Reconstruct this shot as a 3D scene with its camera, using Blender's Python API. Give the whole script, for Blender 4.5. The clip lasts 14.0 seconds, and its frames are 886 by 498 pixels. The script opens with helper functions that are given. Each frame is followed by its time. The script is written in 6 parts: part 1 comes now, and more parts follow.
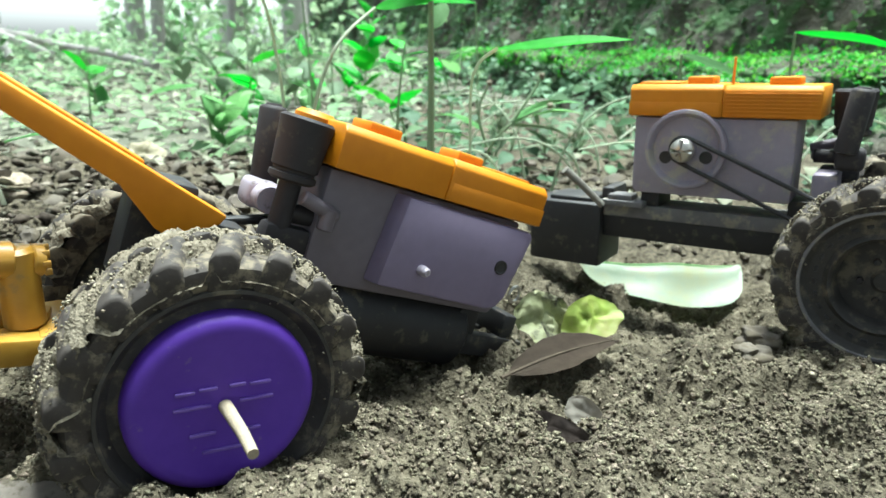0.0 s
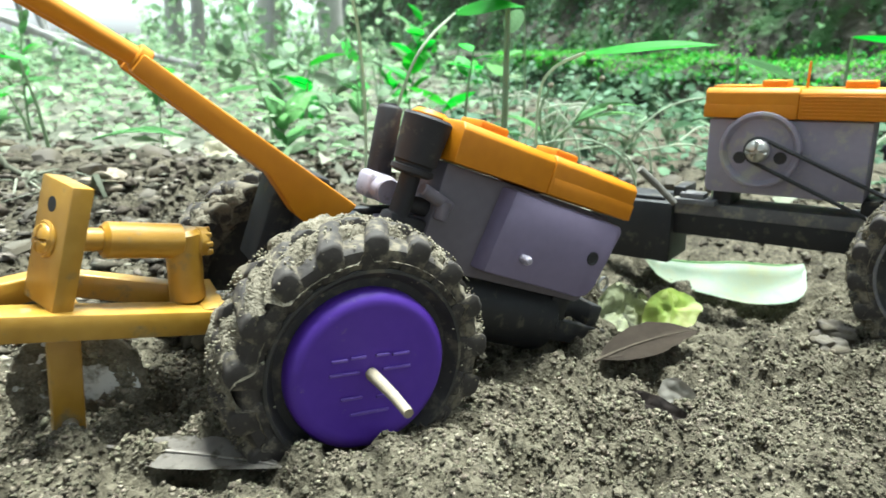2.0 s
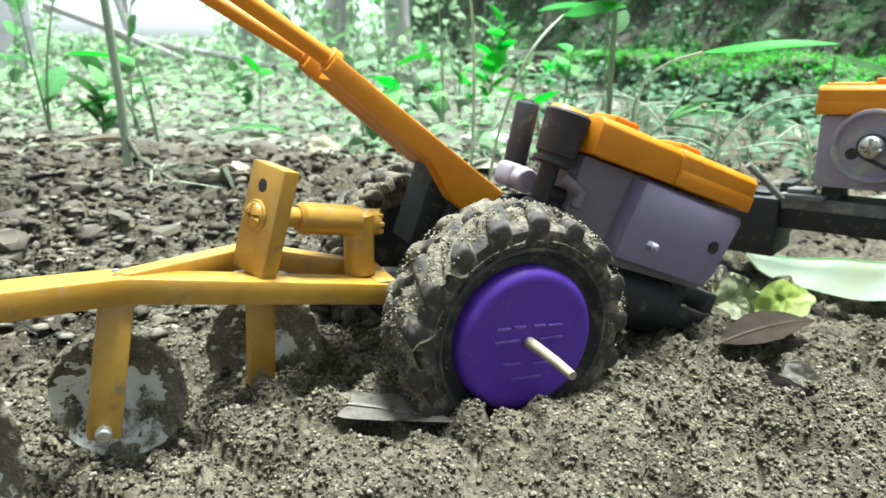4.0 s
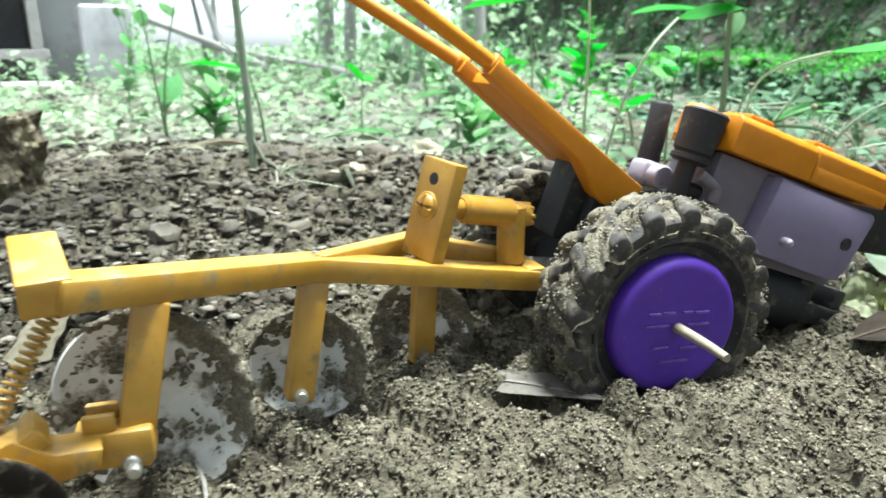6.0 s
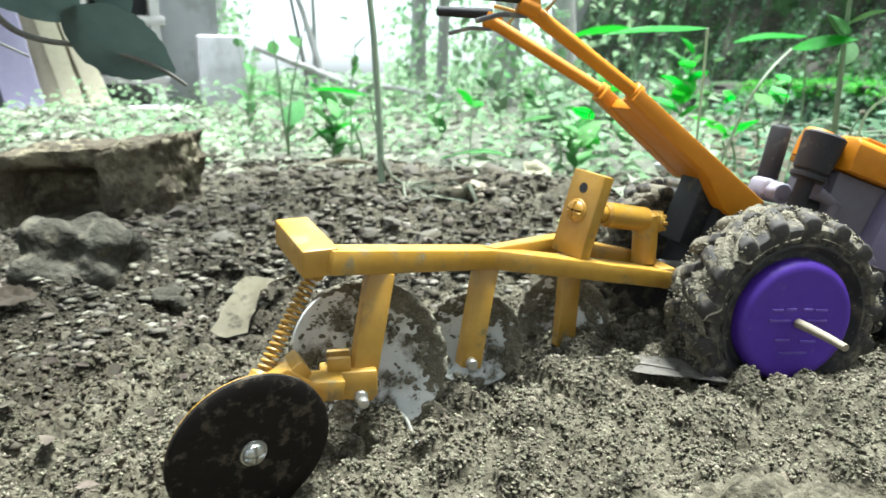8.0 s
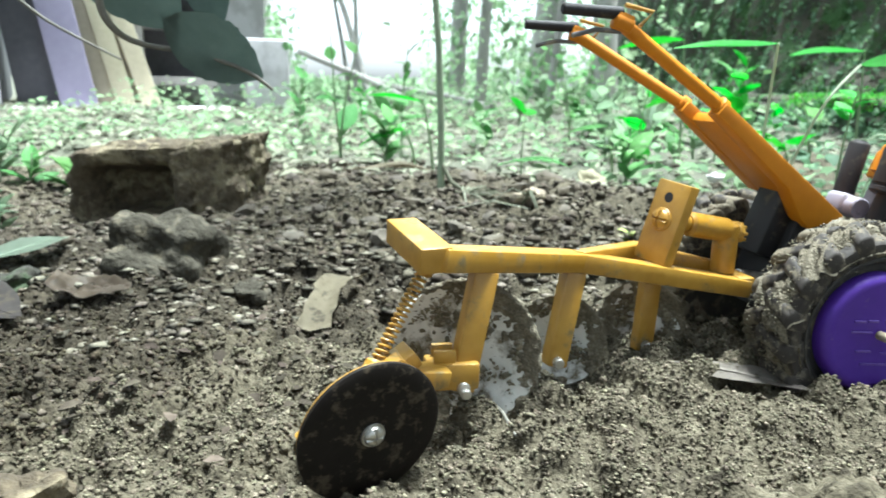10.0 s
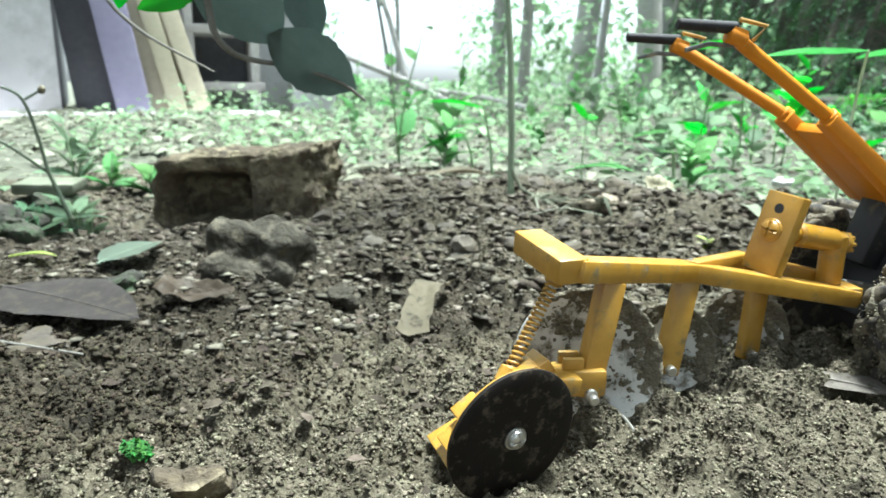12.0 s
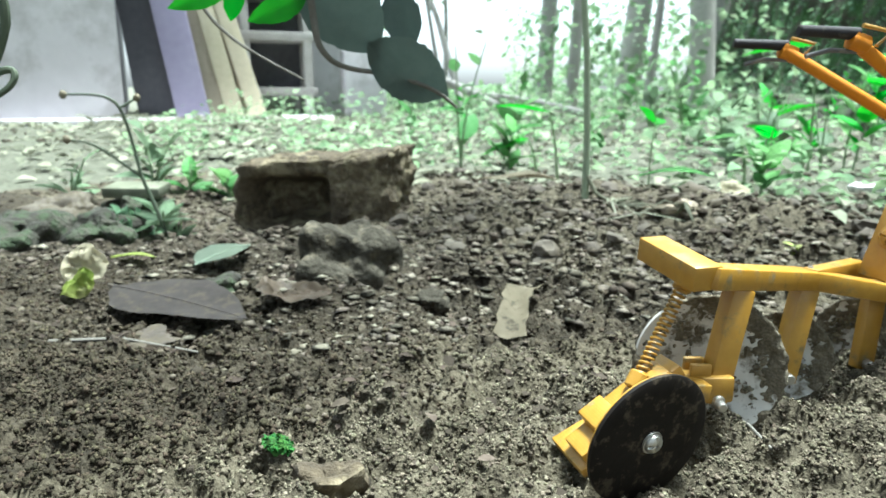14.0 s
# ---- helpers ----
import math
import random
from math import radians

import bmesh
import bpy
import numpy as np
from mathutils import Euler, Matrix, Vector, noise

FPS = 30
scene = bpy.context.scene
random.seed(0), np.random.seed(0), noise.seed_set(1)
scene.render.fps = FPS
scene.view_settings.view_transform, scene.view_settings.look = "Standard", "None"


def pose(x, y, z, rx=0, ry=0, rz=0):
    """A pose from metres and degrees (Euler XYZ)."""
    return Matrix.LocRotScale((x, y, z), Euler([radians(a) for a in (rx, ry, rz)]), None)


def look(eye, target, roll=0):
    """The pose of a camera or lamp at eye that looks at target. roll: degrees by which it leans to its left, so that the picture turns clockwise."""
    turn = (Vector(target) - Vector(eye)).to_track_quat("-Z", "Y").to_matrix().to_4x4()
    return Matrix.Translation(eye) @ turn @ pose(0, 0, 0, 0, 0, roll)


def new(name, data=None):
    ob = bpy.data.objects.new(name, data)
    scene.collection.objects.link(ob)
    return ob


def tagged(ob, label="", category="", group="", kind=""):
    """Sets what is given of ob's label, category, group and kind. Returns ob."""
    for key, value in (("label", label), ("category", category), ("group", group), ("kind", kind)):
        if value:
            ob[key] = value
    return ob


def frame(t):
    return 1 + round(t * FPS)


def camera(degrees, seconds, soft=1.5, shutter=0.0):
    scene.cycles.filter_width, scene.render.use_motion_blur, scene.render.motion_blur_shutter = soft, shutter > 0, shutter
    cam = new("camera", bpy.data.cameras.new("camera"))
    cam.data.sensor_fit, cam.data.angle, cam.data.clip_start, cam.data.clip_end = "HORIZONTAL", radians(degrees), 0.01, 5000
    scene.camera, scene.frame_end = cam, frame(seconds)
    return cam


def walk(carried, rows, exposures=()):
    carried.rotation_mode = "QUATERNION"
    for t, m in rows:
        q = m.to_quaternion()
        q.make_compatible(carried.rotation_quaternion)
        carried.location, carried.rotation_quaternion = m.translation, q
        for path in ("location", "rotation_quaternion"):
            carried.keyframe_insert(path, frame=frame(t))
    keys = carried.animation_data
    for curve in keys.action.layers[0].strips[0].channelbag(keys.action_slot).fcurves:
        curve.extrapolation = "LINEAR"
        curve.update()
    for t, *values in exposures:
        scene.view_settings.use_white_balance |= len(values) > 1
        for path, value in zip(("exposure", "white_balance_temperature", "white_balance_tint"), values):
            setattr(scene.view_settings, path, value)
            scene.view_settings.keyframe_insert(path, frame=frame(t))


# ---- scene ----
cam = camera(66.3, 14.0, soft=1.5, shutter=0.4)
cam.data.dof.use_dof = True
cam.data.dof.focus_distance = 0.125
cam.data.dof.aperture_fstop = 40.0
PATH = [
    (0, (-0.00189, -0.00069, 0.07261), (0.01150, 0.95770, -0.21254), 1.315),
    (0.5, (-0.00292, -0.00112, 0.07255), (0.00276, 0.95720, -0.21310), 1.360),
    (1, (-0.00826, -0.00380, 0.07255), (-0.01164, 0.95469, -0.21257), 1.098),
    (1.5, (-0.01312, -0.00781, 0.07267), (-0.02459, 0.95144, -0.20966), 1.098),
    (2, (-0.01943, -0.01266, 0.07254), (-0.04473, 0.94638, -0.20961), 1.460),
    (2.5, (-0.02482, -0.01789, 0.07252), (-0.06791, 0.93925, -0.21391), 1.500),
    (2.7, (-0.02732, -0.02036, 0.07266), (-0.08293, 0.93561, -0.21547), 1.557),
    (5, (-0.04504, -0.03085, 0.07199), (-0.18507, 0.91913, -0.20717), 0.757),
    (5.5, (-0.05030, -0.03481, 0.07247), (-0.21705, 0.91089, -0.20654), 0.748),
    (6, (-0.05333, -0.04238, 0.07202), (-0.26205, 0.89537, -0.20558), 0.101),
    (6.5, (-0.05605, -0.05153, 0.07205), (-0.30895, 0.87467, -0.20759), 0.084),
    (7, (-0.05742, -0.05888, 0.07266), (-0.33479, 0.85968, -0.20897), -0.077),
    (7.5, (-0.05888, -0.06543, 0.07237), (-0.35815, 0.85139, -0.19198), -0.013),
    (7.7, (-0.06064, -0.06923, 0.07267), (-0.37180, 0.84772, -0.17710), 0.034),
    (9.8, (-0.06993, -0.08512, 0.07297), (-0.43183, 0.81720, -0.16121), 1.316),
    (10, (-0.07349, -0.08661, 0.07355), (-0.44060, 0.81333, -0.16170), 1.287),
    (10.5, (-0.08040, -0.09122, 0.07515), (-0.47119, 0.79955, -0.15681), 1.188),
    (11, (-0.08479, -0.09455, 0.07588), (-0.48271, 0.79317, -0.15566), 1.253),
    (11.5, (-0.08697, -0.09671, 0.07597), (-0.49393, 0.78711, -0.15482), 1.129),
    (12, (-0.08940, -0.09923, 0.07622), (-0.50504, 0.77994, -0.15682), 0.850),
    (12.5, (-0.09240, -0.10126, 0.07636), (-0.52092, 0.77176, -0.15646), 0.571),
    (13, (-0.09742, -0.10386, 0.07716), (-0.53754, 0.76355, -0.15499), 0.390),
    (13.5, (-0.10244, -0.10836, 0.07737), (-0.56375, 0.74787, -0.15513), 0.300),
    (14, (-0.10413, -0.11066, 0.07733), (-0.57574, 0.74082, -0.15193), 0.447),
]
walk(cam, [(t, look(eye, target, roll)) for t, eye, target, roll in PATH], [(0, 2.35, 5850, -2), (2, 2.43, 5800, -2), (7, 2.49, 5740, 0), (10, 2.42, 5700, 0), (14, 2.29, 5700, -2)])

# ---- light: a bright overcast sky over a shaded yard ----
world = bpy.data.worlds.new("world")
scene.world = world
world.use_nodes = True
wn = world.node_tree.nodes
wn.clear()
sky = wn.new("ShaderNodeTexSky")
sky.sky_type = "NISHITA"
sky.sun_disc = False
sky.sun_elevation = radians(74)
sky.sun_rotation = radians(29)
sky.dust_density = 3.0
bg = wn.new("ShaderNodeBackground")
bg.inputs["Strength"].default_value = 0.105
hsv = wn.new("ShaderNodeHueSaturation")
hsv.inputs["Saturation"].default_value = 0.25
wo = wn.new("ShaderNodeOutputWorld")
world.node_tree.links.new(sky.outputs[0], hsv.inputs["Color"])
world.node_tree.links.new(hsv.outputs[0], bg.inputs["Color"])
world.node_tree.links.new(bg.outputs[0], wo.inputs[0])
sun_data = bpy.data.lights.new("sun", "SUN")
sun_data.energy = 4.4
sun_data.angle = radians(16)
sun_data.color = (1.0, 0.97, 0.9)
sun = new("sun", sun_data)
sun.matrix_world = look((0.25, 0.45, 2.2), (0.0, 0.0, 0.0))

# ---- materials ----
MM = 0.001


def material(name, colors, scale=200.0, rough=0.6, metal=0.0, bump=0.2, bump_scale=None, fine=0.35, spec=0.5,
             dirt=None, dirt_amount=0.5, dirt_scale=120.0, sheen=0.0, translucent=0.0, per_object=0.0, island=0.0, layers=0.0,
             distance=0.0006, rough_var=0.15):
    """A surface of colours mixed by noise at two scales, with relief, optional dirt, print layers and spread from piece to piece."""
    m = bpy.data.materials.new(name)
    m.use_nodes = True
    nt = m.node_tree
    nd, ln = nt.nodes, nt.links
    b = nd["Principled BSDF"]
    out = nd["Material Output"]
    tc = nd.new("ShaderNodeTexCoord")
    geo = tc.outputs["Object"]
    n1 = nd.new("ShaderNodeTexNoise")
    n1.inputs["Scale"].default_value = scale
    n1.inputs["Detail"].default_value = 6
    ln.new(geo, n1.inputs["Vector"])
    n2 = nd.new("ShaderNodeTexNoise")
    n2.inputs["Scale"].default_value = scale * 7
    n2.inputs["Detail"].default_value = 4
    ln.new(geo, n2.inputs["Vector"])
    mixf = nd.new("ShaderNodeMix")
    mixf.inputs[0].default_value = fine
    ln.new(n1.outputs["Fac"], mixf.inputs[2])
    ln.new(n2.outputs["Fac"], mixf.inputs[3])
    ramp = nd.new("ShaderNodeValToRGB")
    els = ramp.color_ramp.elements
    lo, hi = 0.32, 0.68
    els[0].position, els[1].position = lo, hi
    els[0].color, els[1].color = (*colors[0], 1), (*colors[-1], 1)
    for i, c in enumerate(colors[1:-1], 1):
        e = els.new(lo + (hi - lo) * i / (len(colors) - 1))
        e.color = (*c, 1)
    ln.new(mixf.outputs[0], ramp.inputs[0])
    col = ramp.outputs[0]
    if per_object or island:
        hs = nd.new("ShaderNodeHueSaturation")
        rnd = nd.new("ShaderNodeObjectInfo").outputs["Random"] if per_object else nd.new("ShaderNodeNewGeometry").outputs["Random Per Island"]
        amount = per_object or island
        mp = nd.new("ShaderNodeMapRange")
        mp.inputs["To Min"].default_value, mp.inputs["To Max"].default_value = 1 - amount, 1 + amount
        ln.new(rnd, mp.inputs["Value"])
        ln.new(mp.outputs[0], hs.inputs["Value"])
        mh = nd.new("ShaderNodeMapRange")
        mh.inputs["To Min"].default_value, mh.inputs["To Max"].default_value = 0.5 - amount * 0.05, 0.5 + amount * 0.05
        wn_ = nd.new("ShaderNodeTexWhiteNoise")
        wn_.noise_dimensions = "1D"
        ln.new(rnd, wn_.inputs["W"])
        ln.new(wn_.outputs["Value"], mh.inputs["Value"])
        ln.new(mh.outputs[0], hs.inputs["Hue"])
        ln.new(col, hs.inputs["Color"])
        col = hs.outputs[0]
    rgh = nd.new("ShaderNodeMapRange")
    rgh.inputs["To Min"].default_value, rgh.inputs["To Max"].default_value = max(rough - rough_var, 0.02), min(rough + rough_var, 1)
    ln.new(n1.outputs["Fac"], rgh.inputs["Value"])
    rough_out = rgh.outputs[0]
    if dirt:
        nd_ = nd.new("ShaderNodeTexNoise")
        nd_.inputs["Scale"].default_value = dirt_scale
        nd_.inputs["Detail"].default_value = 8
        nd_.inputs["Roughness"].default_value = 0.65
        ln.new(geo, nd_.inputs["Vector"])
        dr = nd.new("ShaderNodeValToRGB")
        c0 = 0.75 - dirt_amount * 0.5
        dr.color_ramp.elements[0].position, dr.color_ramp.elements[1].position = c0 - 0.05, c0 + 0.05
        ln.new(nd_.outputs["Fac"], dr.inputs[0])
        dm = nd.new("ShaderNodeMix")
        dm.data_type = "RGBA"
        ln.new(dr.outputs[0], dm.inputs[0])
        ln.new(col, dm.inputs[6])
        dm.inputs[7].default_value = (*dirt, 1)
        col = dm.outputs[2]
        rm = nd.new("ShaderNodeMix")
        ln.new(dr.outputs[0], rm.inputs[0])
        ln.new(rough_out, rm.inputs[2])
        rm.inputs[3].default_value = 0.95
        rough_out = rm.outputs[0]
    ln.new(col, b.inputs["Base Color"])
    ln.new(rough_out, b.inputs["Roughness"])
    b.inputs["Metallic"].default_value = metal
    b.inputs["Specular IOR Level"].default_value = spec
    if sheen:
        b.inputs["Sheen Weight"].default_value = sheen
    height = mixf.outputs[0]
    if bump_scale:
        n3 = nd.new("ShaderNodeTexNoise")
        n3.inputs["Scale"].default_value = bump_scale
        n3.inputs["Detail"].default_value = 8
        ln.new(geo, n3.inputs["Vector"])
        height = n3.outputs["Fac"]
    bp = nd.new("ShaderNodeBump")
    bp.inputs["Strength"].default_value = bump
    bp.inputs["Distance"].default_value = distance
    ln.new(height, bp.inputs["Height"])
    normal = bp.outputs[0]
    if layers:
        wv = nd.new("ShaderNodeTexWave")
        wv.bands_direction = "Z"
        wv.inputs["Scale"].default_value = layers
        wv.inputs["Distortion"].default_value = 0.6
        wv.inputs["Detail"].default_value = 1
        ln.new(geo, wv.inputs["Vector"])
        b2 = nd.new("ShaderNodeBump")
        b2.inputs["Strength"].default_value = 0.05
        b2.inputs["Distance"].default_value = 0.0002
        ln.new(wv.outputs["Fac"], b2.inputs["Height"])
        ln.new(normal, b2.inputs["Normal"])
        normal = b2.outputs[0]
    ln.new(normal, b.inputs["Normal"])
    if translucent:
        tr = nd.new("ShaderNodeBsdfTranslucent")
        ln.new(col, tr.inputs["Color"])
        ms = nd.new("ShaderNodeMixShader")
        ms.inputs[0].default_value = translucent
        ln.new(b.outputs[0], ms.inputs[1])
        ln.new(tr.outputs[0], ms.inputs[2])
        ln.new(ms.outputs[0], out.inputs[0])
    return m


# Kept darker than the crumbs: shade in the gaps is put into the colour.
M_SOIL = material("soil", [(0.022, 0.018, 0.012), (0.056, 0.048, 0.032), (0.104, 0.091, 0.063), (0.155, 0.137, 0.098)], scale=70, rough=0.95, bump=1.0, bump_scale=900, fine=0.55, distance=0.0012, spec=0.2)
# A darker copy of M_SOIL that lowers the left ground's brightness.
M_SOIL_DARKER = material("darker_soil", [(0.012, 0.0095, 0.006), (0.030, 0.025, 0.016), (0.056, 0.047, 0.032), (0.085, 0.073, 0.051)], scale=70, rough=0.95, bump=1.0, bump_scale=900, fine=0.55, distance=0.0012, spec=0.25)
M_CRUMB = material("soil_crumb", [(0.043, 0.036, 0.023), (0.122, 0.107, 0.075), (0.24, 0.213, 0.16)], scale=160, rough=0.95, bump=1.0, bump_scale=2200, island=0.55, distance=0.0006, spec=0.2, fine=0.5)
# Darker crumbs for the same stretch on the left.
M_CRUMB_DARKER = material("darker_soil_crumb", [(0.020, 0.016, 0.010), (0.046, 0.038, 0.025), (0.092, 0.077, 0.053)], scale=140, rough=0.95, bump=0.9, bump_scale=1800, island=0.55, distance=0.0005, spec=0.15)
M_YARD = material("yard_floor", [(0.054, 0.056, 0.041), (0.095, 0.098, 0.073), (0.15, 0.152, 0.118)], scale=30, rough=0.9, bump=0.6, bump_scale=200, fine=0.5, distance=0.004, spec=0.2)
M_LEAF_CREAM = material("cream_leaf", [(0.50, 0.46, 0.32), (0.66, 0.62, 0.48)], scale=50, rough=0.7, bump=0.3, translucent=0.2)
M_PEBBLE = material("pebble", [(0.066, 0.058, 0.047), (0.112, 0.099, 0.081), (0.16, 0.143, 0.118)], scale=90, rough=0.9, bump=0.5, per_object=0.28, spec=0.2, dirt=(0.085, 0.073, 0.053), dirt_amount=0.5, dirt_scale=200)
M_PEBBLE_STUFF = material("pebble_stuff", [(0.040, 0.033, 0.024), (0.078, 0.067, 0.050), (0.13, 0.115, 0.090)], scale=90, rough=0.95, bump=0.5, island=0.42, spec=0.15)
M_ORANGE = material("orange_plastic", [(0.49, 0.170, 0.002), (0.58, 0.215, 0.004)], scale=60, rough=0.52, bump=0.16, layers=1000, spec=0.35)
M_CHIP = material("flat_chip", [(0.07, 0.061, 0.046), (0.14, 0.125, 0.098), (0.23, 0.21, 0.17)], scale=90, rough=0.9, bump=0.4, island=0.55, spec=0.2)
M_YELLOW = material("ochre_plastic", [(0.31, 0.155, 0.010), (0.375, 0.20, 0.019), (0.45, 0.262, 0.038)], scale=50, rough=0.38, bump=0.10, layers=900, spec=0.7, dirt=(0.22, 0.165, 0.07), dirt_amount=0.28, dirt_scale=160)
M_GREY = material("grey_plastic", [(0.168, 0.138, 0.215), (0.205, 0.17, 0.26)], scale=60, rough=0.5, bump=0.1, layers=1000, spec=0.4)
# Darker M_GREY: the hood's shade on the first engine block is in the colour.
M_GREY_SHADED = material("shaded_grey_plastic", [(0.118, 0.102, 0.120), (0.152, 0.132, 0.156)], scale=60, rough=0.55, bump=0.1, layers=1000, spec=0.35)
M_GREY_LIGHT = material("light_grey_plastic", [(0.30, 0.27, 0.33), (0.38, 0.345, 0.41)], scale=80, rough=0.5, bump=0.1, layers=1000, dirt=(0.12, 0.10, 0.09), dirt_amount=0.3, dirt_scale=200)
M_DARK = material("dark_plastic", [(0.020, 0.018, 0.020), (0.033, 0.030, 0.033)], scale=60, rough=0.7, bump=0.15, layers=1000, dirt=(0.075, 0.067, 0.055), dirt_amount=0.27, dirt_scale=250, spec=0.3)
M_BLACK = material("black_plastic", [(0.009, 0.009, 0.010), (0.016, 0.015, 0.017)], scale=60, rough=0.6, bump=0.12, layers=1000, dirt=(0.085, 0.075, 0.055), dirt_amount=0.25, dirt_scale=250)
M_MUD = material("dry_mud", [(0.10, 0.088, 0.060), (0.195, 0.172, 0.124), (0.30, 0.268, 0.20)], scale=400, rough=0.95, bump=0.5, island=0.35, spec=0.2)
M_RUBBER = material("tyre_rubber", [(0.028, 0.024, 0.022), (0.056, 0.048, 0.042)], scale=90, rough=0.75, bump=0.4, dirt=(0.16, 0.138, 0.10), dirt_amount=0.46, dirt_scale=200, spec=0.3)
M_RIM_DUSTY = material("dusty_rim", [(0.018, 0.017, 0.016), (0.040, 0.036, 0.033)], scale=90, rough=0.7, bump=0.2, dirt=(0.11, 0.096, 0.07), dirt_amount=0.36, dirt_scale=180)
M_ROCK = material("dark_rock", [(0.026, 0.023, 0.017), (0.058, 0.053, 0.041), (0.105, 0.096, 0.075)], scale=60, rough=1.0, bump=1.0, bump_scale=300, distance=0.003, spec=0.12, dirt=(0.12, 0.105, 0.075), dirt_amount=0.32, dirt_scale=120)
M_CAP = material("purple_cap", [(0.066, 0.020, 0.27), (0.084, 0.029, 0.32)], scale=60, rough=0.5, bump=0.12, spec=0.35, dirt=(0.17, 0.13, 0.24), dirt_amount=0.14, dirt_scale=260)
M_CAP_WORN = material("purple_cap_worn", [(0.08, 0.03, 0.28), (0.15, 0.09, 0.36)], scale=400, rough=0.6, bump=0.1)
M_WOOD = material("bamboo_pin", [(0.22, 0.18, 0.125), (0.36, 0.305, 0.22)], scale=300, rough=0.85, bump=0.5)
M_STEEL = material("steel", [(0.42, 0.41, 0.38), (0.6, 0.58, 0.54)], scale=300, rough=0.38, metal=0.9, bump=0.2, dirt=(0.15, 0.13, 0.1), dirt_amount=0.2, dirt_scale=500)
M_DISC = material("dirty_white_disc", [(0.60, 0.59, 0.55), (0.76, 0.75, 0.71)], scale=90, rough=0.35, bump=0.2, dirt=(0.16, 0.135, 0.092), dirt_amount=0.40, dirt_scale=120)
M_COULTER = material("black_disc", [(0.007, 0.0055, 0.0045), (0.013, 0.010, 0.008)], scale=90, rough=0.65, bump=0.3, dirt=(0.065, 0.052, 0.036), dirt_amount=0.32, dirt_scale=340, spec=0.15)
# Dust, plus light put into the second tractor's paler base grey.
M_GREY_LIT_DUSTY = material("lit_dusty_grey_plastic", [(0.23, 0.205, 0.26), (0.29, 0.26, 0.315)], scale=60, rough=0.65, bump=0.12, layers=1000, spec=0.3, dirt=(0.34, 0.315, 0.29), dirt_amount=0.34, dirt_scale=150)
M_CAKE = material("caked_mud", [(0.075, 0.064, 0.046), (0.155, 0.136, 0.100), (0.27, 0.24, 0.182)], scale=260, rough=0.95, bump=1.0, bump_scale=1500, fine=0.5, distance=0.0006, spec=0.15)
M_LEAF_TORN = material("torn_grey_leaf", [(0.26, 0.235, 0.20), (0.40, 0.37, 0.32)], scale=70, rough=0.75, bump=0.4)
M_LEAF_ASH = material("ash_grey_leaf", [(0.17, 0.152, 0.132), (0.27, 0.243, 0.212)], scale=90, rough=0.85, bump=0.5, dirt=(0.10, 0.088, 0.064), dirt_amount=0.34, dirt_scale=260, spec=0.2)
M_LEAF_ROT = material("rotten_dark_leaf", [(0.016, 0.012, 0.011), (0.040, 0.031, 0.026)], scale=80, rough=0.9, bump=0.4, spec=0.15)
M_LEAF_WITHERED = material("withered_green_leaf", [(0.24, 0.26, 0.13), (0.36, 0.38, 0.22), (0.45, 0.46, 0.32)], scale=60, rough=0.65, bump=0.5, dirt=(0.05, 0.046, 0.03), dirt_amount=0.38, dirt_scale=110)
M_PLANK_DULL = material("weathered_plank", [(0.26, 0.225, 0.165), (0.36, 0.32, 0.24)], scale=12, rough=0.85, bump=0.2, distance=0.003)
M_DUSTY_PLATE = material("dusty_dark_plastic", [(0.10, 0.096, 0.10), (0.16, 0.152, 0.155)], scale=60, rough=0.7, bump=0.15, dirt=(0.24, 0.22, 0.175), dirt_amount=0.38, dirt_scale=200)
M_BELT = material("belt", [(0.012, 0.012, 0.014), (0.025, 0.024, 0.026)], scale=200, rough=0.55, bump=0.1)
M_LEAF = material("leaf_green", [(0.12, 0.28, 0.09), (0.19, 0.39, 0.15), (0.28, 0.50, 0.22)], scale=30, rough=0.6, bump=0.2, translucent=0.6, per_object=0.3, distance=0.002, spec=0.3)
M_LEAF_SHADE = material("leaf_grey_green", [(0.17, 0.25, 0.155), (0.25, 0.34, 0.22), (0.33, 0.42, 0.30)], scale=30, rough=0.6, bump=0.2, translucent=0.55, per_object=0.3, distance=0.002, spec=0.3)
M_LEAF_BRIGHT = material("leaf_bright", [(0.05, 0.42, 0.03), (0.08, 0.55, 0.03)], scale=30, rough=0.5, bump=0.15, translucent=0.5, per_object=0.15, distance=0.002)
# Greens paled, so haze over the yard is put into the colour.
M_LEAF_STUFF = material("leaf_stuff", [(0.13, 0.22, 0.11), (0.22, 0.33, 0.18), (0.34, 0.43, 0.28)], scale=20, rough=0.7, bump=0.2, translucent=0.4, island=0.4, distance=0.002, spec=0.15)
# A darker leaf green, with the bank's shade put into its colour.
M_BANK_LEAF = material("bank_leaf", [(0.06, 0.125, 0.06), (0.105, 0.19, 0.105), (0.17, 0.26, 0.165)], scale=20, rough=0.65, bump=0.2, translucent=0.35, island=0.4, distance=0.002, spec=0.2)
M_LEAF_DARK = material("leaf_dark", [(0.018, 0.038, 0.026), (0.032, 0.062, 0.042)], scale=40, rough=0.5, bump=0.2, translucent=0.1, distance=0.002)
M_LEAF_SLATE = material("leaf_slate", [(0.10, 0.14, 0.125), (0.15, 0.195, 0.175)], scale=40, rough=0.5, bump=0.3, translucent=0.12, distance=0.002)
M_STEM = material("stem", [(0.22, 0.31, 0.17), (0.32, 0.41, 0.25)], scale=60, rough=0.7, bump=0.2, translucent=0.25)
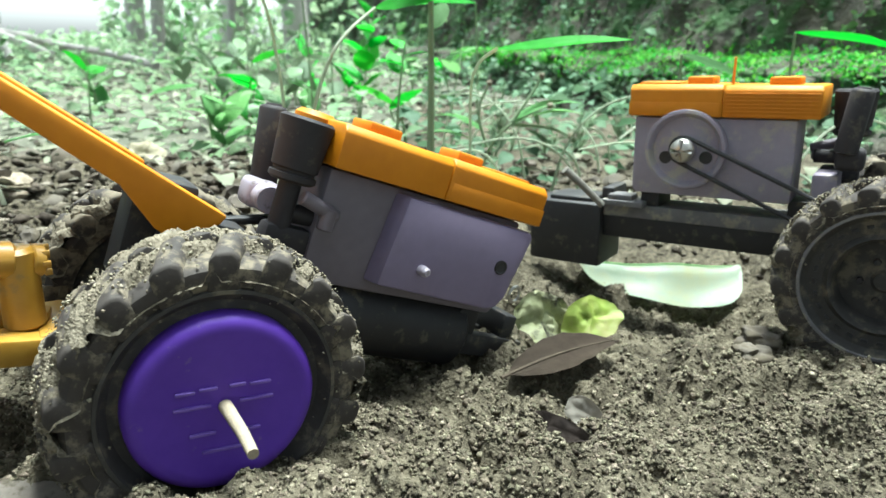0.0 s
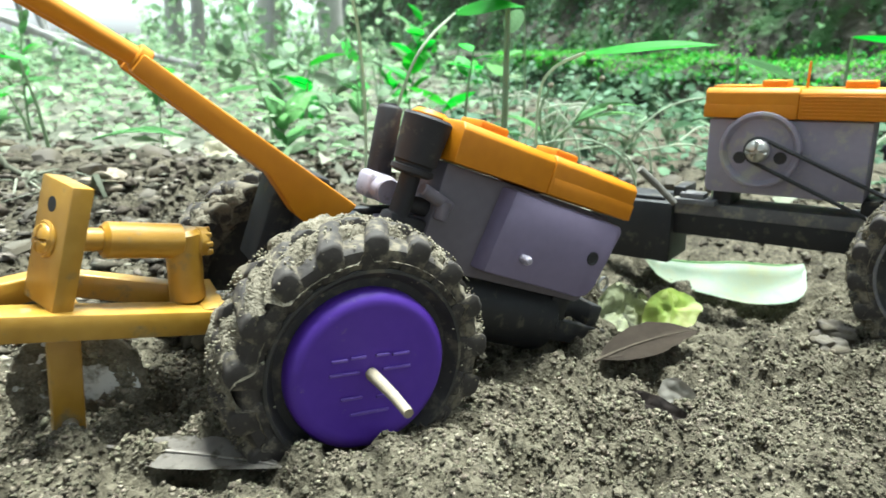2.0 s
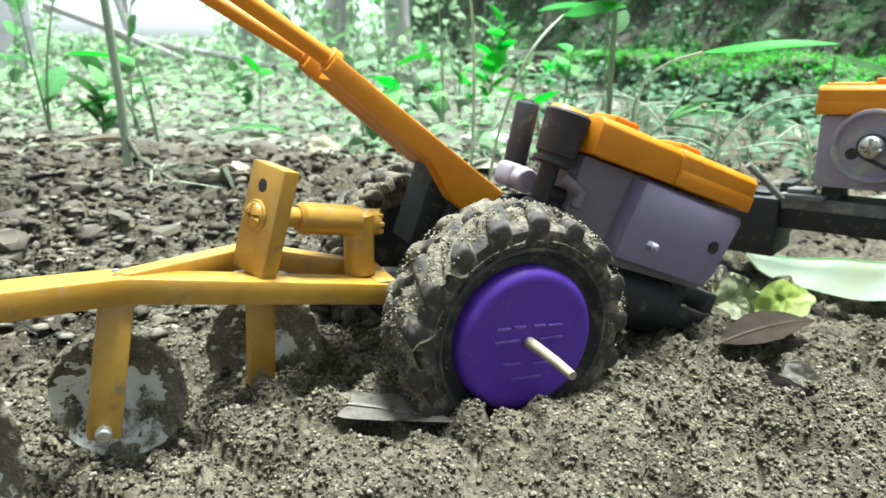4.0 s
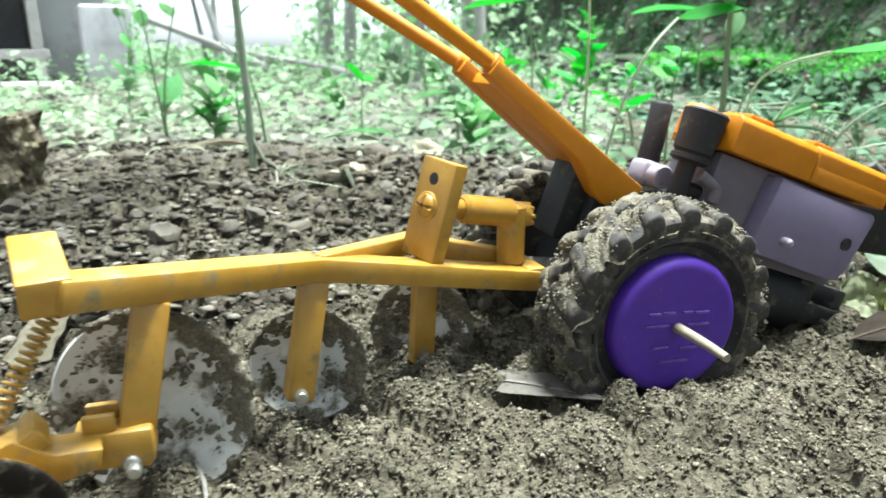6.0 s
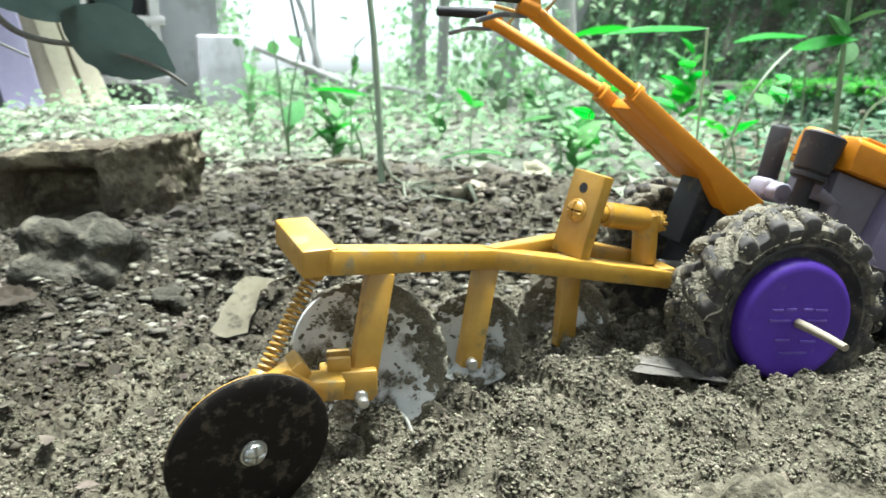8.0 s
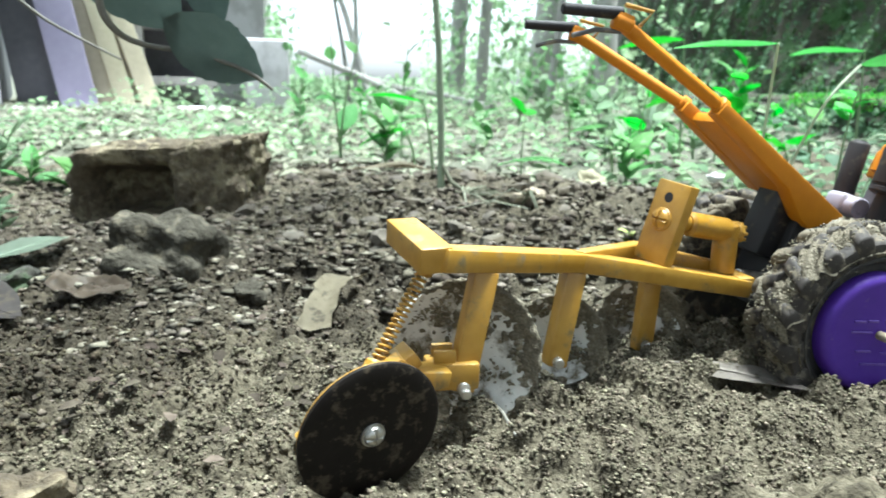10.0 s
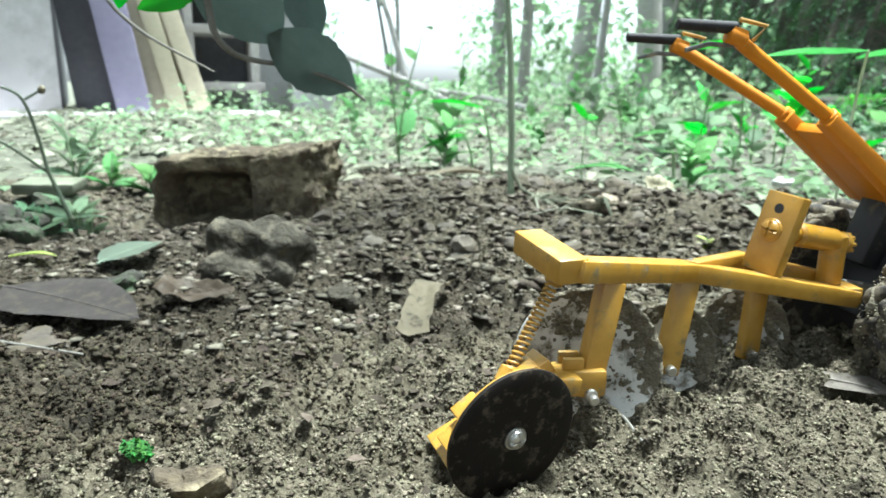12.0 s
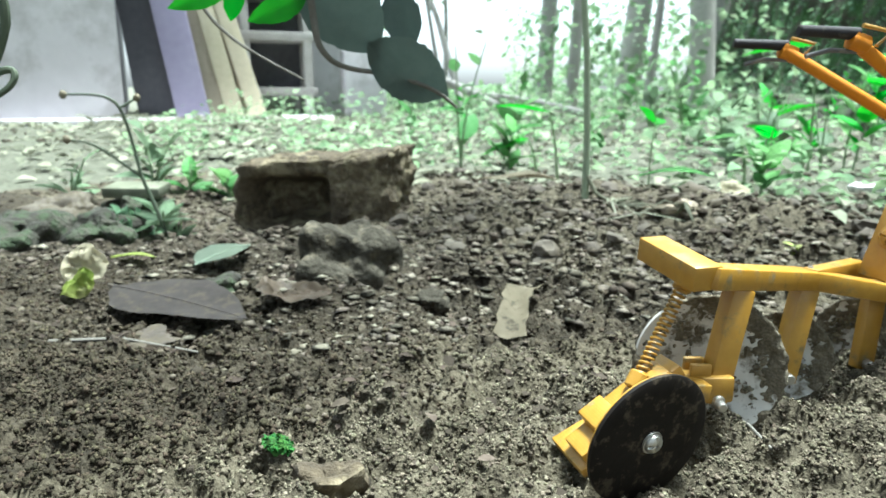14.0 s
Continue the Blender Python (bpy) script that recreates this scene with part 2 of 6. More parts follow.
M_STALK = material("dull_stalk", [(0.055, 0.075, 0.048), (0.10, 0.125, 0.08)], scale=60, rough=0.7, bump=0.2)
M_LEAF_DULL = material("dull_slate_leaf", [(0.056, 0.049, 0.046), (0.095, 0.084, 0.079)], scale=60, rough=0.8, bump=0.4, dirt=(0.12, 0.105, 0.082), dirt_amount=0.36, dirt_scale=240, spec=0.25)
M_STALK_PALE = material("grey_green_stem", [(0.23, 0.29, 0.19), (0.34, 0.40, 0.28)], scale=80, rough=0.8, bump=0.3)
M_STALK_WHITE = material("pale_stalk", [(0.46, 0.52, 0.38), (0.60, 0.65, 0.52)], scale=80, rough=0.7, bump=0.2, translucent=0.4)
M_TUFT = material("tuft_moss", [(0.015, 0.07, 0.009), (0.030, 0.125, 0.018), (0.05, 0.18, 0.03)], scale=200, rough=0.9, bump=0.6, island=0.45, translucent=0.2, distance=0.0005)
M_TWIG = material("twig", [(0.12, 0.112, 0.095), (0.21, 0.20, 0.175)], scale=150, rough=0.85, bump=0.4)
M_LITTER = material("dry_leaf_litter", [(0.125, 0.132, 0.094), (0.20, 0.21, 0.153), (0.295, 0.30, 0.235)], scale=20, rough=0.95, spec=0.08, bump=0.3, island=0.36, translucent=0.2, distance=0.002)
M_LEAF_BROWN = material("brown_leaf", [(0.040, 0.031, 0.023), (0.075, 0.059, 0.044)], scale=60, rough=0.9, bump=0.45, per_object=0.2, spec=0.15)
M_FLAKE = material("leaf_flake", [(0.026, 0.021, 0.016), (0.055, 0.045, 0.035), (0.10, 0.085, 0.064)], scale=60, rough=0.95, bump=0.35, island=0.45, spec=0.1)
M_LEAF_RUST = material("curled_brown_leaf", [(0.085, 0.062, 0.040), (0.155, 0.118, 0.080)], scale=60, rough=0.6, bump=0.35)
M_LEAF_TAN = material("tan_leaf", [(0.155, 0.132, 0.084), (0.235, 0.205, 0.140)], scale=50, rough=0.75, bump=0.35, translucent=0.1, dirt=(0.10, 0.088, 0.062), dirt_amount=0.3, dirt_scale=200)
M_LEAF_PALE = material("pale_green_leaf", [(0.21, 0.32, 0.19), (0.31, 0.38, 0.28), (0.36, 0.38, 0.22)], scale=34, rough=0.45, bump=0.3, translucent=0.15)
M_LEAF_YELLOW = material("yellow_green_leaf", [(0.24, 0.36, 0.05), (0.40, 0.48, 0.12), (0.45, 0.42, 0.22)], scale=60, rough=0.5, bump=0.4, translucent=0.2)
M_LEAF_GREYG = material("grey_green_leaf", [(0.12, 0.16, 0.115), (0.17, 0.21, 0.155)], scale=50, rough=0.6, bump=0.25)
M_BRICK = material("weathered_brick", [(0.030, 0.022, 0.014), (0.085, 0.066, 0.040), (0.165, 0.133, 0.085)], scale=45, rough=0.95, bump=1.0, bump_scale=220, distance=0.004, dirt=(0.22, 0.187, 0.118), dirt_amount=0.40, dirt_scale=70)
M_MOSSY_STONE = material("mossy_stone", [(0.014, 0.014, 0.010), (0.038, 0.036, 0.026), (0.075, 0.070, 0.052)], scale=60, rough=0.95, bump=1.0, bump_scale=260, distance=0.004, dirt=(0.040, 0.058, 0.028), dirt_amount=0.42, dirt_scale=110)
# Dark earth, with shade between the leaves put into the colour.
M_BANK = material("earth_bank", [(0.016, 0.018, 0.012), (0.042, 0.040, 0.026), (0.078, 0.070, 0.048)], scale=16, rough=0.95, bump=0.8, bump_scale=90, distance=0.01, dirt=(0.035, 0.085, 0.022), dirt_amount=0.45, dirt_scale=14)
M_MOSS = material("moss", [(0.035, 0.19, 0.016), (0.072, 0.33, 0.028), (0.13, 0.45, 0.04)], scale=30, rough=0.9, bump=0.6, island=0.45, translucent=0.3, distance=0.002)
M_MOSS_DARK = material("dark_moss", [(0.036, 0.086, 0.028), (0.072, 0.150, 0.052), (0.118, 0.235, 0.080)], scale=30, rough=0.9, bump=0.6, island=0.5, distance=0.002, translucent=0.25)
M_WALL = material("grey_wall", [(0.55, 0.525, 0.55), (0.67, 0.645, 0.665)], scale=4, rough=0.8, bump=0.15, dirt=(0.45, 0.43, 0.44), dirt_amount=0.40, dirt_scale=6, distance=0.004)
M_PLANK = material("pale_plank", [(0.46, 0.41, 0.29), (0.60, 0.54, 0.40)], scale=12, rough=0.8, bump=0.2, per_object=0.2, distance=0.003)
M_BOARD_PURPLE = material("mauve_board", [(0.26, 0.23, 0.34), (0.34, 0.31, 0.42)], scale=8, rough=0.7, bump=0.15, distance=0.003)
# Dark tone that stands in for shade by the shed and inside the rack.
M_SHADE = material("shade_grey", [(0.085, 0.082, 0.096), (0.14, 0.135, 0.152)], scale=10, rough=0.85, bump=0.2, per_object=0.3, distance=0.004)
# Bark paled; haze on the far trunks is painted in.
M_BARK = material("bark", [(0.30, 0.285, 0.27), (0.46, 0.44, 0.42)], scale=14, rough=0.9, bump=0.6, per_object=0.2, distance=0.006)

# ---- mesh helpers (millimetres in, metres out) ----
def mesh_ob(name, bm, mat, smooth=True, scale=MM):
    me = bpy.data.meshes.new(name)
    bm.to_mesh(me)
    bm.free()
    if scale != 1:
        me.transform(Matrix.Scale(scale, 4))
    me.materials.append(mat)
    if smooth:
        me.shade_smooth()
        me.set_sharp_from_angle(angle=radians(38))
    return new(name, me)


def part(name, bm, mat, parent, label="", smooth=True):
    ob = mesh_ob(name, bm, mat, smooth)
    ob.parent = parent
    if label:
        ob["label"] = label
    return ob


def empty(name, m):
    ob = new(name)
    ob.empty_display_size = 0.01
    ob.matrix_world = m
    return ob


def moved(bm, m):
    bmesh.ops.transform(bm, matrix=m, verts=bm.verts)
    return bm


def join(*bms):
    """All the given bmeshes in one."""
    out = bms[0]
    for b in bms[1:]:
        me = bpy.data.meshes.new("tmp")
        b.to_mesh(me)
        b.free()
        out.from_mesh(me)
        bpy.data.meshes.remove(me)
    return out


def bevel(bm, w, seg=2, angle=25):
    if w:
        ed = [e for e in bm.edges if len(e.link_faces) == 2 and e.calc_face_angle(0) > radians(angle)]
        bmesh.ops.bevel(bm, geom=ed, offset=w, segments=seg, affect="EDGES", profile=0.5, clamp_overlap=True)
    return bm


def block(x0, x1, y0, y1, z0, z1, w=0.4, seg=2):
    bm = bmesh.new()
    bmesh.ops.create_cube(bm, size=1)
    bmesh.ops.scale(bm, vec=(x1 - x0, y1 - y0, z1 - z0), verts=bm.verts)
    bmesh.ops.translate(bm, vec=((x0 + x1) / 2, (y0 + y1) / 2, (z0 + z1) / 2), verts=bm.verts)
    return bevel(bm, w, seg)


def prism(outline, lo, hi, axis="y", w=0.4, seg=2):
    """The outline (pairs in the plane across the axis) drawn out from lo to hi. y: (x, z); z: (x, y); x: (y, z)."""
    put = {"y": lambda a, b, c: (a, c, b), "z": lambda a, b, c: (a, b, c), "x": lambda a, b, c: (c, a, b)}[axis]
    bm = bmesh.new()
    one = [bm.verts.new(put(a, b, lo)) for a, b in outline]
    two = [bm.verts.new(put(a, b, hi)) for a, b in outline]
    bm.faces.new(one), bm.faces.new(two[::-1])
    n = len(one)
    for i in range(n):
        bm.faces.new((one[i], one[(i + 1) % n], two[(i + 1) % n], two[i]))
    bmesh.ops.recalc_face_normals(bm, faces=bm.faces)
    return bevel(bm, w, seg)


def lathe(profile, seg=48, m=None, closed=False):
    """A profile of (radius, height) turned about z."""
    bm = bmesh.new()
    rings = []
    for r, z in profile:
        if r < 1e-6:
            rings.append([bm.verts.new((0, 0, z))] * seg)
        else:
            rings.append([bm.verts.new((r * math.cos(2 * math.pi * i / seg), r * math.sin(2 * math.pi * i / seg), z)) for i in range(seg)])
    pairs = list(zip(rings, rings[1:])) + ([(rings[-1], rings[0])] if closed else [])
    for a, b in pairs:
        for i in range(seg):
            j = (i + 1) % seg
            vs = []
            for v in (a[i], a[j], b[j], b[i]):
                if v not in vs:
                    vs.append(v)
            if len(vs) > 2:
                bm.faces.new(vs)
    bmesh.ops.recalc_face_normals(bm, faces=bm.faces)
    return moved(bm, m) if m else bm


def rod(a, b, r, r2=None, seg=20, w=0.3):
    """A round bar from a to b with softened ends."""
    a, b = Vector(a), Vector(b)
    d = b - a
    h = d.length
    r2 = r if r2 is None else r2
    q = d.to_track_quat("Z", "Y").to_matrix().to_4x4()
    w = min(w, r * 0.6, r2 * 0.6)
    return lathe([(0, 0), (r - w, 0), (r, w), (r2, h - w), (r2 - w, h), (0, h)], seg, Matrix.Translation(a) @ q)


def eased(points, rounds=2):
    """The same line with its corners rounded off."""
    pts = [Vector(p) for p in points]
    for _ in range(rounds):
        out = [pts[0]]
        for a, b in zip(pts, pts[1:]):
            out += [a.lerp(b, 0.25), a.lerp(b, 0.75)]
        pts = out + [pts[-1]]
    return pts


def sweep(points, r, seg=10, r2=None):
    """A round tube along points."""
    bm = bmesh.new()
    pts = [Vector(p) for p in points]
    n = len(pts)
    rings = []
    side = None
    for i, p in enumerate(pts):
        d = (pts[min(i + 1, n - 1)] - pts[max(i - 1, 0)]).normalized()
        if side is None:
            side = d.orthogonal().normalized()
        side = (side - d * side.dot(d)).normalized()
        up = d.cross(side)
        rr = r if r2 is None else r + (r2 - r) * i / (n - 1)
        rings.append([bm.verts.new(p + rr * (math.cos(2 * math.pi * k / seg) * side + math.sin(2 * math.pi * k / seg) * up)) for k in range(seg)])
    for a, b in zip(rings, rings[1:]):
        for k in range(seg):
            bm.faces.new((a[k], a[(k + 1) % seg], b[(k + 1) % seg], b[k]))
    bm.faces.new(rings[0][::-1]), bm.faces.new(rings[-1])
    bmesh.ops.recalc_face_normals(bm, faces=bm.faces)
    return bm


def beam(points, width, height, up=(0, 0, 1), w=0.5):
    """A square bar along points, mitred at the bends."""
    bm = bmesh.new()
    pts = [Vector(p) for p in points]
    n = len(pts)
    rings = []
    for i, p in enumerate(pts):
        d1 = (pts[i] - pts[i - 1]).normalized() if i else (pts[1] - pts[0]).normalized()
        d2 = (pts[i + 1] - pts[i]).normalized() if i < n - 1 else d1
        d = (d1 + d2).normalized()
        s = d.cross(Vector(up)).normalized()
        u = s.cross(d).normalized()
        k = 1 / max(d.dot(d1), 0.4)
        rings.append([bm.verts.new(p + s * width / 2 * k * a + u * height / 2 * b) for a, b in ((-1, -1), (1, -1), (1, 1), (-1, 1))])
    for a, b in zip(rings, rings[1:]):
        for k in range(4):
            bm.faces.new((a[k], a[(k + 1) % 4], b[(k + 1) % 4], b[k]))
    bm.faces.new(rings[0][::-1]), bm.faces.new(rings[-1])
    bmesh.ops.recalc_face_normals(bm, faces=bm.faces)
    return bevel(bm, w)


def raw_mesh(name, verts, faces, mat, smooth=True):
    """A mesh from numpy arrays of places (metres) and of equal-sided faces."""
    me = bpy.data.meshes.new(name)
    k = faces.shape[1]
    me.vertices.add(len(verts))
    me.vertices.foreach_set("co", np.asarray(verts, np.float32).ravel())
    me.loops.add(faces.size)
    me.loops.foreach_set("vertex_index", faces.astype(np.int32).ravel())
    me.polygons.add(len(faces))
    me.polygons.foreach_set("loop_start", np.arange(0, faces.size, k, dtype=np.int32))
    me.update(calc_edges=True)
    me.validate()
    me.materials.append(mat)
    if smooth:
        me.shade_smooth()
    return new(name, me)


def lattice(ix, iy, seed):
    h = (ix * 374761393 + iy * 668265263 + seed * 974711) & 0x7FFFFFFF
    h = ((h ^ (h >> 13)) * 1274126177) & 0x7FFFFFFF
    return ((h ^ (h >> 16)) & 0xFFFF) / 65535.0


def value_noise(x, y, seed):
    """Smooth noise from 0 to 1 over arrays."""
    ix, iy = np.floor(x).astype(np.int64), np.floor(y).astype(np.int64)
    fx, fy = x - ix, y - iy
    fx, fy = fx * fx * (3 - 2 * fx), fy * fy * (3 - 2 * fy)
    a, b = lattice(ix, iy, seed), lattice(ix + 1, iy, seed)
    c, d = lattice(ix, iy + 1, seed), lattice(ix + 1, iy + 1, seed)
    return (a * (1 - fx) + b * fx) * (1 - fy) + (c * (1 - fx) + d * fx) * fy


def rotations(rng, n, tilt=math.pi):
    """n random turns, tilted from upright by up to tilt."""
    az, ti, sp = rng.uniform(0, 2 * np.pi, n), rng.uniform(0, tilt, n), rng.uniform(0, 2 * np.pi, n)

    def rz(a):
        o, z, c, s = np.ones(n), np.zeros(n), np.cos(a), np.sin(a)
        return np.stack([np.stack([c, -s, z], 1), np.stack([s, c, z], 1), np.stack([z, z, o], 1)], 1)
    o, z, c, s = np.ones(n), np.zeros(n), np.cos(ti), np.sin(ti)
    rx = np.stack([np.stack([o, z, z], 1), np.stack([z, c, -s], 1), np.stack([z, s, c], 1)], 1)
    return rz(az) @ rx @ rz(sp)


def scatter(name, template, places, turns, sizes, mat, smooth=True):
    """Many copies of a small template (vertices, faces) joined into one mesh."""
    tv, tf = template
    n = len(places)
    v = np.einsum("nij,nkj->nki", turns, tv[None] * sizes[:, None, :]) + places[:, None, :]
    f = (tf[None] + (np.arange(n) * len(tv))[:, None, None]).reshape(-1, tf.shape[1])
    return raw_mesh(name, v.reshape(-1, 3), f, mat, smooth)


def chip_template(seed):
    """A small angular crumb: a lopsided eight-sided grain."""
    r = random.Random(seed)
    k = lambda: r.uniform(0.7, 1.25)
    j = lambda: r.uniform(-0.35, 0.35)
    tv = np.array([(k(), j(), j()), (-k(), j(), j()), (j(), k(), j()), (j(), -k(), j()), (j(), j(), k()), (j(), j(), -k())])
    tf = np.array([(0, 2, 4), (2, 1, 4), (1, 3, 4), (3, 0, 4), (2, 0, 5), (1, 2, 5), (3, 1, 5), (0, 3, 5)])
    return tv, tf


def leaf_template(n=5, fold=0.25, curl=0.3, width=0.3):
    """A pointed leaf of length 1 along y, folded at its rib and curled."""
    vs, fs = [], []
    for i in range(n + 1):
        t = i / n
        w = width * math.sin(math.pi * (t ** 0.8)) ** 0.9 if 0 < i < n else 0.012
        z = curl * (t - t * t) - curl * 0.35 * t * t
        vs += [(-w, t, z + fold * w), (0, t, z), (w, t, z + fold * w)]
    for i in range(n):
        a = 3 * i
        fs += [(a, a + 1, a + 4, a + 3), (a + 1, a + 2, a + 5, a + 4)]
    return np.array(vs, float), np.array(fs)


def leaf_bm(length, width, fold=0.2, curl=0.25, n=12, wave=0.03, seed=0, thick=0.25, cross=6):
    """A single leaf with thickness, a sunk midrib and an uneven edge, in millimetres, along y from its stalk."""
    r = random.Random(seed)
    bm = bmesh.new()
    grid = []
    for i in range(n + 1):
        t = i / n
        w = width / 2 * max(math.sin(math.pi * min(t, 0.995) ** 0.85), 0.03) ** 0.8 * (1 + wave * r.uniform(-1, 1) * 2)
        row = []
        for j in range(cross + 1):
            s = 2 * j / cross - 1
            z = curl * length * (t - t * t) + fold * abs(s) * w + wave * length * 0.35 * math.sin(7 * t + 3 * s) * abs(s)
            row.append(bm.verts.new((s * w, t * length, z)))
        grid.append(row)
    for a, b in zip(grid, grid[1:]):
        for j in range(cross):
            bm.faces.new((a[j], a[j + 1], b[j + 1], b[j]))
    bmesh.ops.solidify(bm, geom=bm.faces[:], thickness=thick)
    bmesh.ops.recalc_face_normals(bm, faces=bm.faces)
    return bm

# ---- the ground: one sheet from the tracks to the horizon ----
def ground_base(x, y):
    g = lambda cx, cy, rx, ry, h: h * np.exp(-(((x - cx) / rx) ** 2 + ((y - cy) / ry) ** 2))
    return (g(-0.22, 0.29, 0.10, 0.07, 0.016) + g(-0.20, 0.09, 0.045, 0.05, -0.007) + g(-0.29, 0.05, 0.06, 0.05, -0.007)
            + g(0.09, 0.225, 0.055, 0.045, -0.023) + g(-0.40, 0.19, 0.06, 0.05, -0.008) + g(-0.035, 0.085, 0.03, 0.02, 0.002)
            + g(-0.10, 0.30, 0.12, 0.08, 0.008) + g(0.12, 0.14, 0.03, 0.03, -0.002)
            + g(0.03, 0.075, 0.05, 0.018, 0.002) + g(0.022, 0.140, 0.045, 0.024, -0.006))


def clods(x, y, s, seed):
    """Rounded clods of about that size with sharp gaps between them, from -0.5 to 0.5."""
    px, py = x / s, y / s
    ix, iy = np.floor(px).astype(np.int64), np.floor(py).astype(np.int64)
    best = np.full(np.shape(px), 9.0)
    top = np.zeros(np.shape(px))
    for dx in (-1, 0, 1):
        for dy in (-1, 0, 1):
            cx, cy = ix + dx, iy + dy
            d = (cx + lattice(cx, cy, seed) - px) ** 2 + (cy + lattice(cx, cy, seed + 50) - py) ** 2
            nearer = d < best
            best = np.where(nearer, d, best)
            top = np.where(nearer, lattice(cx, cy, seed + 90), top)
    return (0.55 + 0.6 * top) * (1 - np.clip(best, 0, 1.1)) - 0.5


def ground_height(x, y):
    """Height of the soil with its lumps, which coarsen away from the tracks."""
    d = np.hypot(x + 0.05, y - 0.08)
    near = np.clip(1.5 - d / 0.40, 0, 1)
    z = ground_base(x, y)
    n = lambda s, k: value_noise(x / s + 31.7, y / s + 17.3, k)
    z = z + (n(0.030, 1) - 0.5) * 0.0065 + (n(0.011, 2) - 0.5) * 0.0056 * (0.35 + 0.65 * near)
    rough = 0.45 + 0.9 * n(0.05, 8)
    z = z + (clods(x, y, 0.0085, 3) * 0.0074 + clods(x, y, 0.0036, 4) * 0.0032) * near * rough + (n(0.0021, 5) - 0.5) * 0.0012 * near
    far = np.clip((d - 0.3) / 1.0, 0, 1)
    z = z + (n(0.12, 6) - 0.5) * 0.03 * far + (n(0.5, 7) - 0.5) * 0.06 * np.clip((d - 1.5) / 2, 0, 1)
    return z


def gz(x, y):
    return float(ground_height(np.array([x], float), np.array([y], float))[0])


def stretched(lo, hi, step, reach, grow=1.07):
    a = list(np.arange(lo, hi, step))
    s, p = step, hi
    while p < reach:
        a.append(p)
        s *= grow
        p += s
    s, p, left = step, lo - step, []
    while p > -reach:
        left.append(p)
        s *= grow
        p -= s
    return np.array(left[::-1] + a)


gx, gy = stretched(-0.42, 0.15, 0.00125, 60, 1.11), stretched(-0.08, 0.24, 0.00125, 60, 1.11)
GX, GY = np.meshgrid(gx, gy)
gv = np.stack([GX.ravel(), GY.ravel(), ground_height(GX.ravel(), GY.ravel())], 1)
nx, ny = len(gx), len(gy)
idx = np.arange(nx * ny).reshape(ny, nx)
gf = np.stack([idx[:-1, :-1].ravel(), idx[:-1, 1:].ravel(), idx[1:, 1:].ravel(), idx[1:, :-1].ravel()], 1)
ground = raw_mesh("ground", gv, gf, M_SOIL)
ground.data.materials.append(M_YARD)
ground.data.materials.append(M_SOIL_DARKER)
mid = gv[gf[:, 0]]
littered = (mid[:, 1] - 0.25 * np.clip(-0.3 - mid[:, 0], 0, 0.9) + 0.12 * (value_noise(mid[:, 0] / 0.04 + 60, mid[:, 1] / 0.04 + 60, 33) - 0.5) > 0.37) & ~((mid[:, 0] > -0.03) & (mid[:, 1] < 0.9)) | (mid[:, 0] < -0.62) | (np.hypot(mid[:, 0], mid[:, 1] + 0.1) > 0.85 + 0.4 * value_noise(mid[:, 0] / 0.15 + 80, mid[:, 1] / 0.15 + 80, 34))
# Darker soil colour left of a wavering slanted line.
darkened = (mid[:, 0] - 0.5 * (mid[:, 1] - 0.02) + 0.09 * (value_noise(mid[:, 0] / 0.03 + 9, mid[:, 1] / 0.03 + 9, 61) - 0.5) < -0.215) & (mid[:, 1] < 0.16)
ground.data.polygons.foreach_set("material_index", np.where(littered, 1, np.where(darkened, 2, 0)).astype(np.int32))
tagged(ground, "bare grey-brown crumbly soil with lumps and small stones", "ground", kind="structure")

rng = np.random.default_rng(4)


def on_ground(n, x0, x1, y0, y1, sink, sizes):
    x, y = rng.uniform(x0, x1, n), rng.uniform(y0, y1, n)
    return np.stack([x, y, ground_height(x, y) + sink * sizes], 1)


# loose crumbs of soil, heaped on the clods and missing from the gaps, where darker M_SOIL carries the crevice shade
def in_front(x, y):
    """How far a place lies past the near edge of the trodden strip."""
    return np.where(x > -0.045, y - 0.050, np.minimum((y - x - 0.095) * 0.707, y + 0.08))


def crumb_places(n, box, lo, hi, sizes):
    xs, ys = [], []
    got = 0
    while got < n:
        x, y = rng.uniform(box[0], box[1], 2 * n), rng.uniform(box[2], box[3], 2 * n)
        f = in_front(x, y)
        c = clods(x, y, 0.0085, 3) + 0.35 * clods(x, y, 0.0036, 4)
        ok = (f > lo) & (f < hi) & (rng.random(2 * n) < np.clip((c + 0.30) * 2.2, 0.03, 1))
        xs.append(x[ok]), ys.append(y[ok])
        got += int(ok.sum())
    x, y = np.concatenate(xs)[:n], np.concatenate(ys)[:n]
    return np.stack([x, y, ground_height(x, y) + sizes * rng.uniform(-0.8, 0.35, n)], 1)


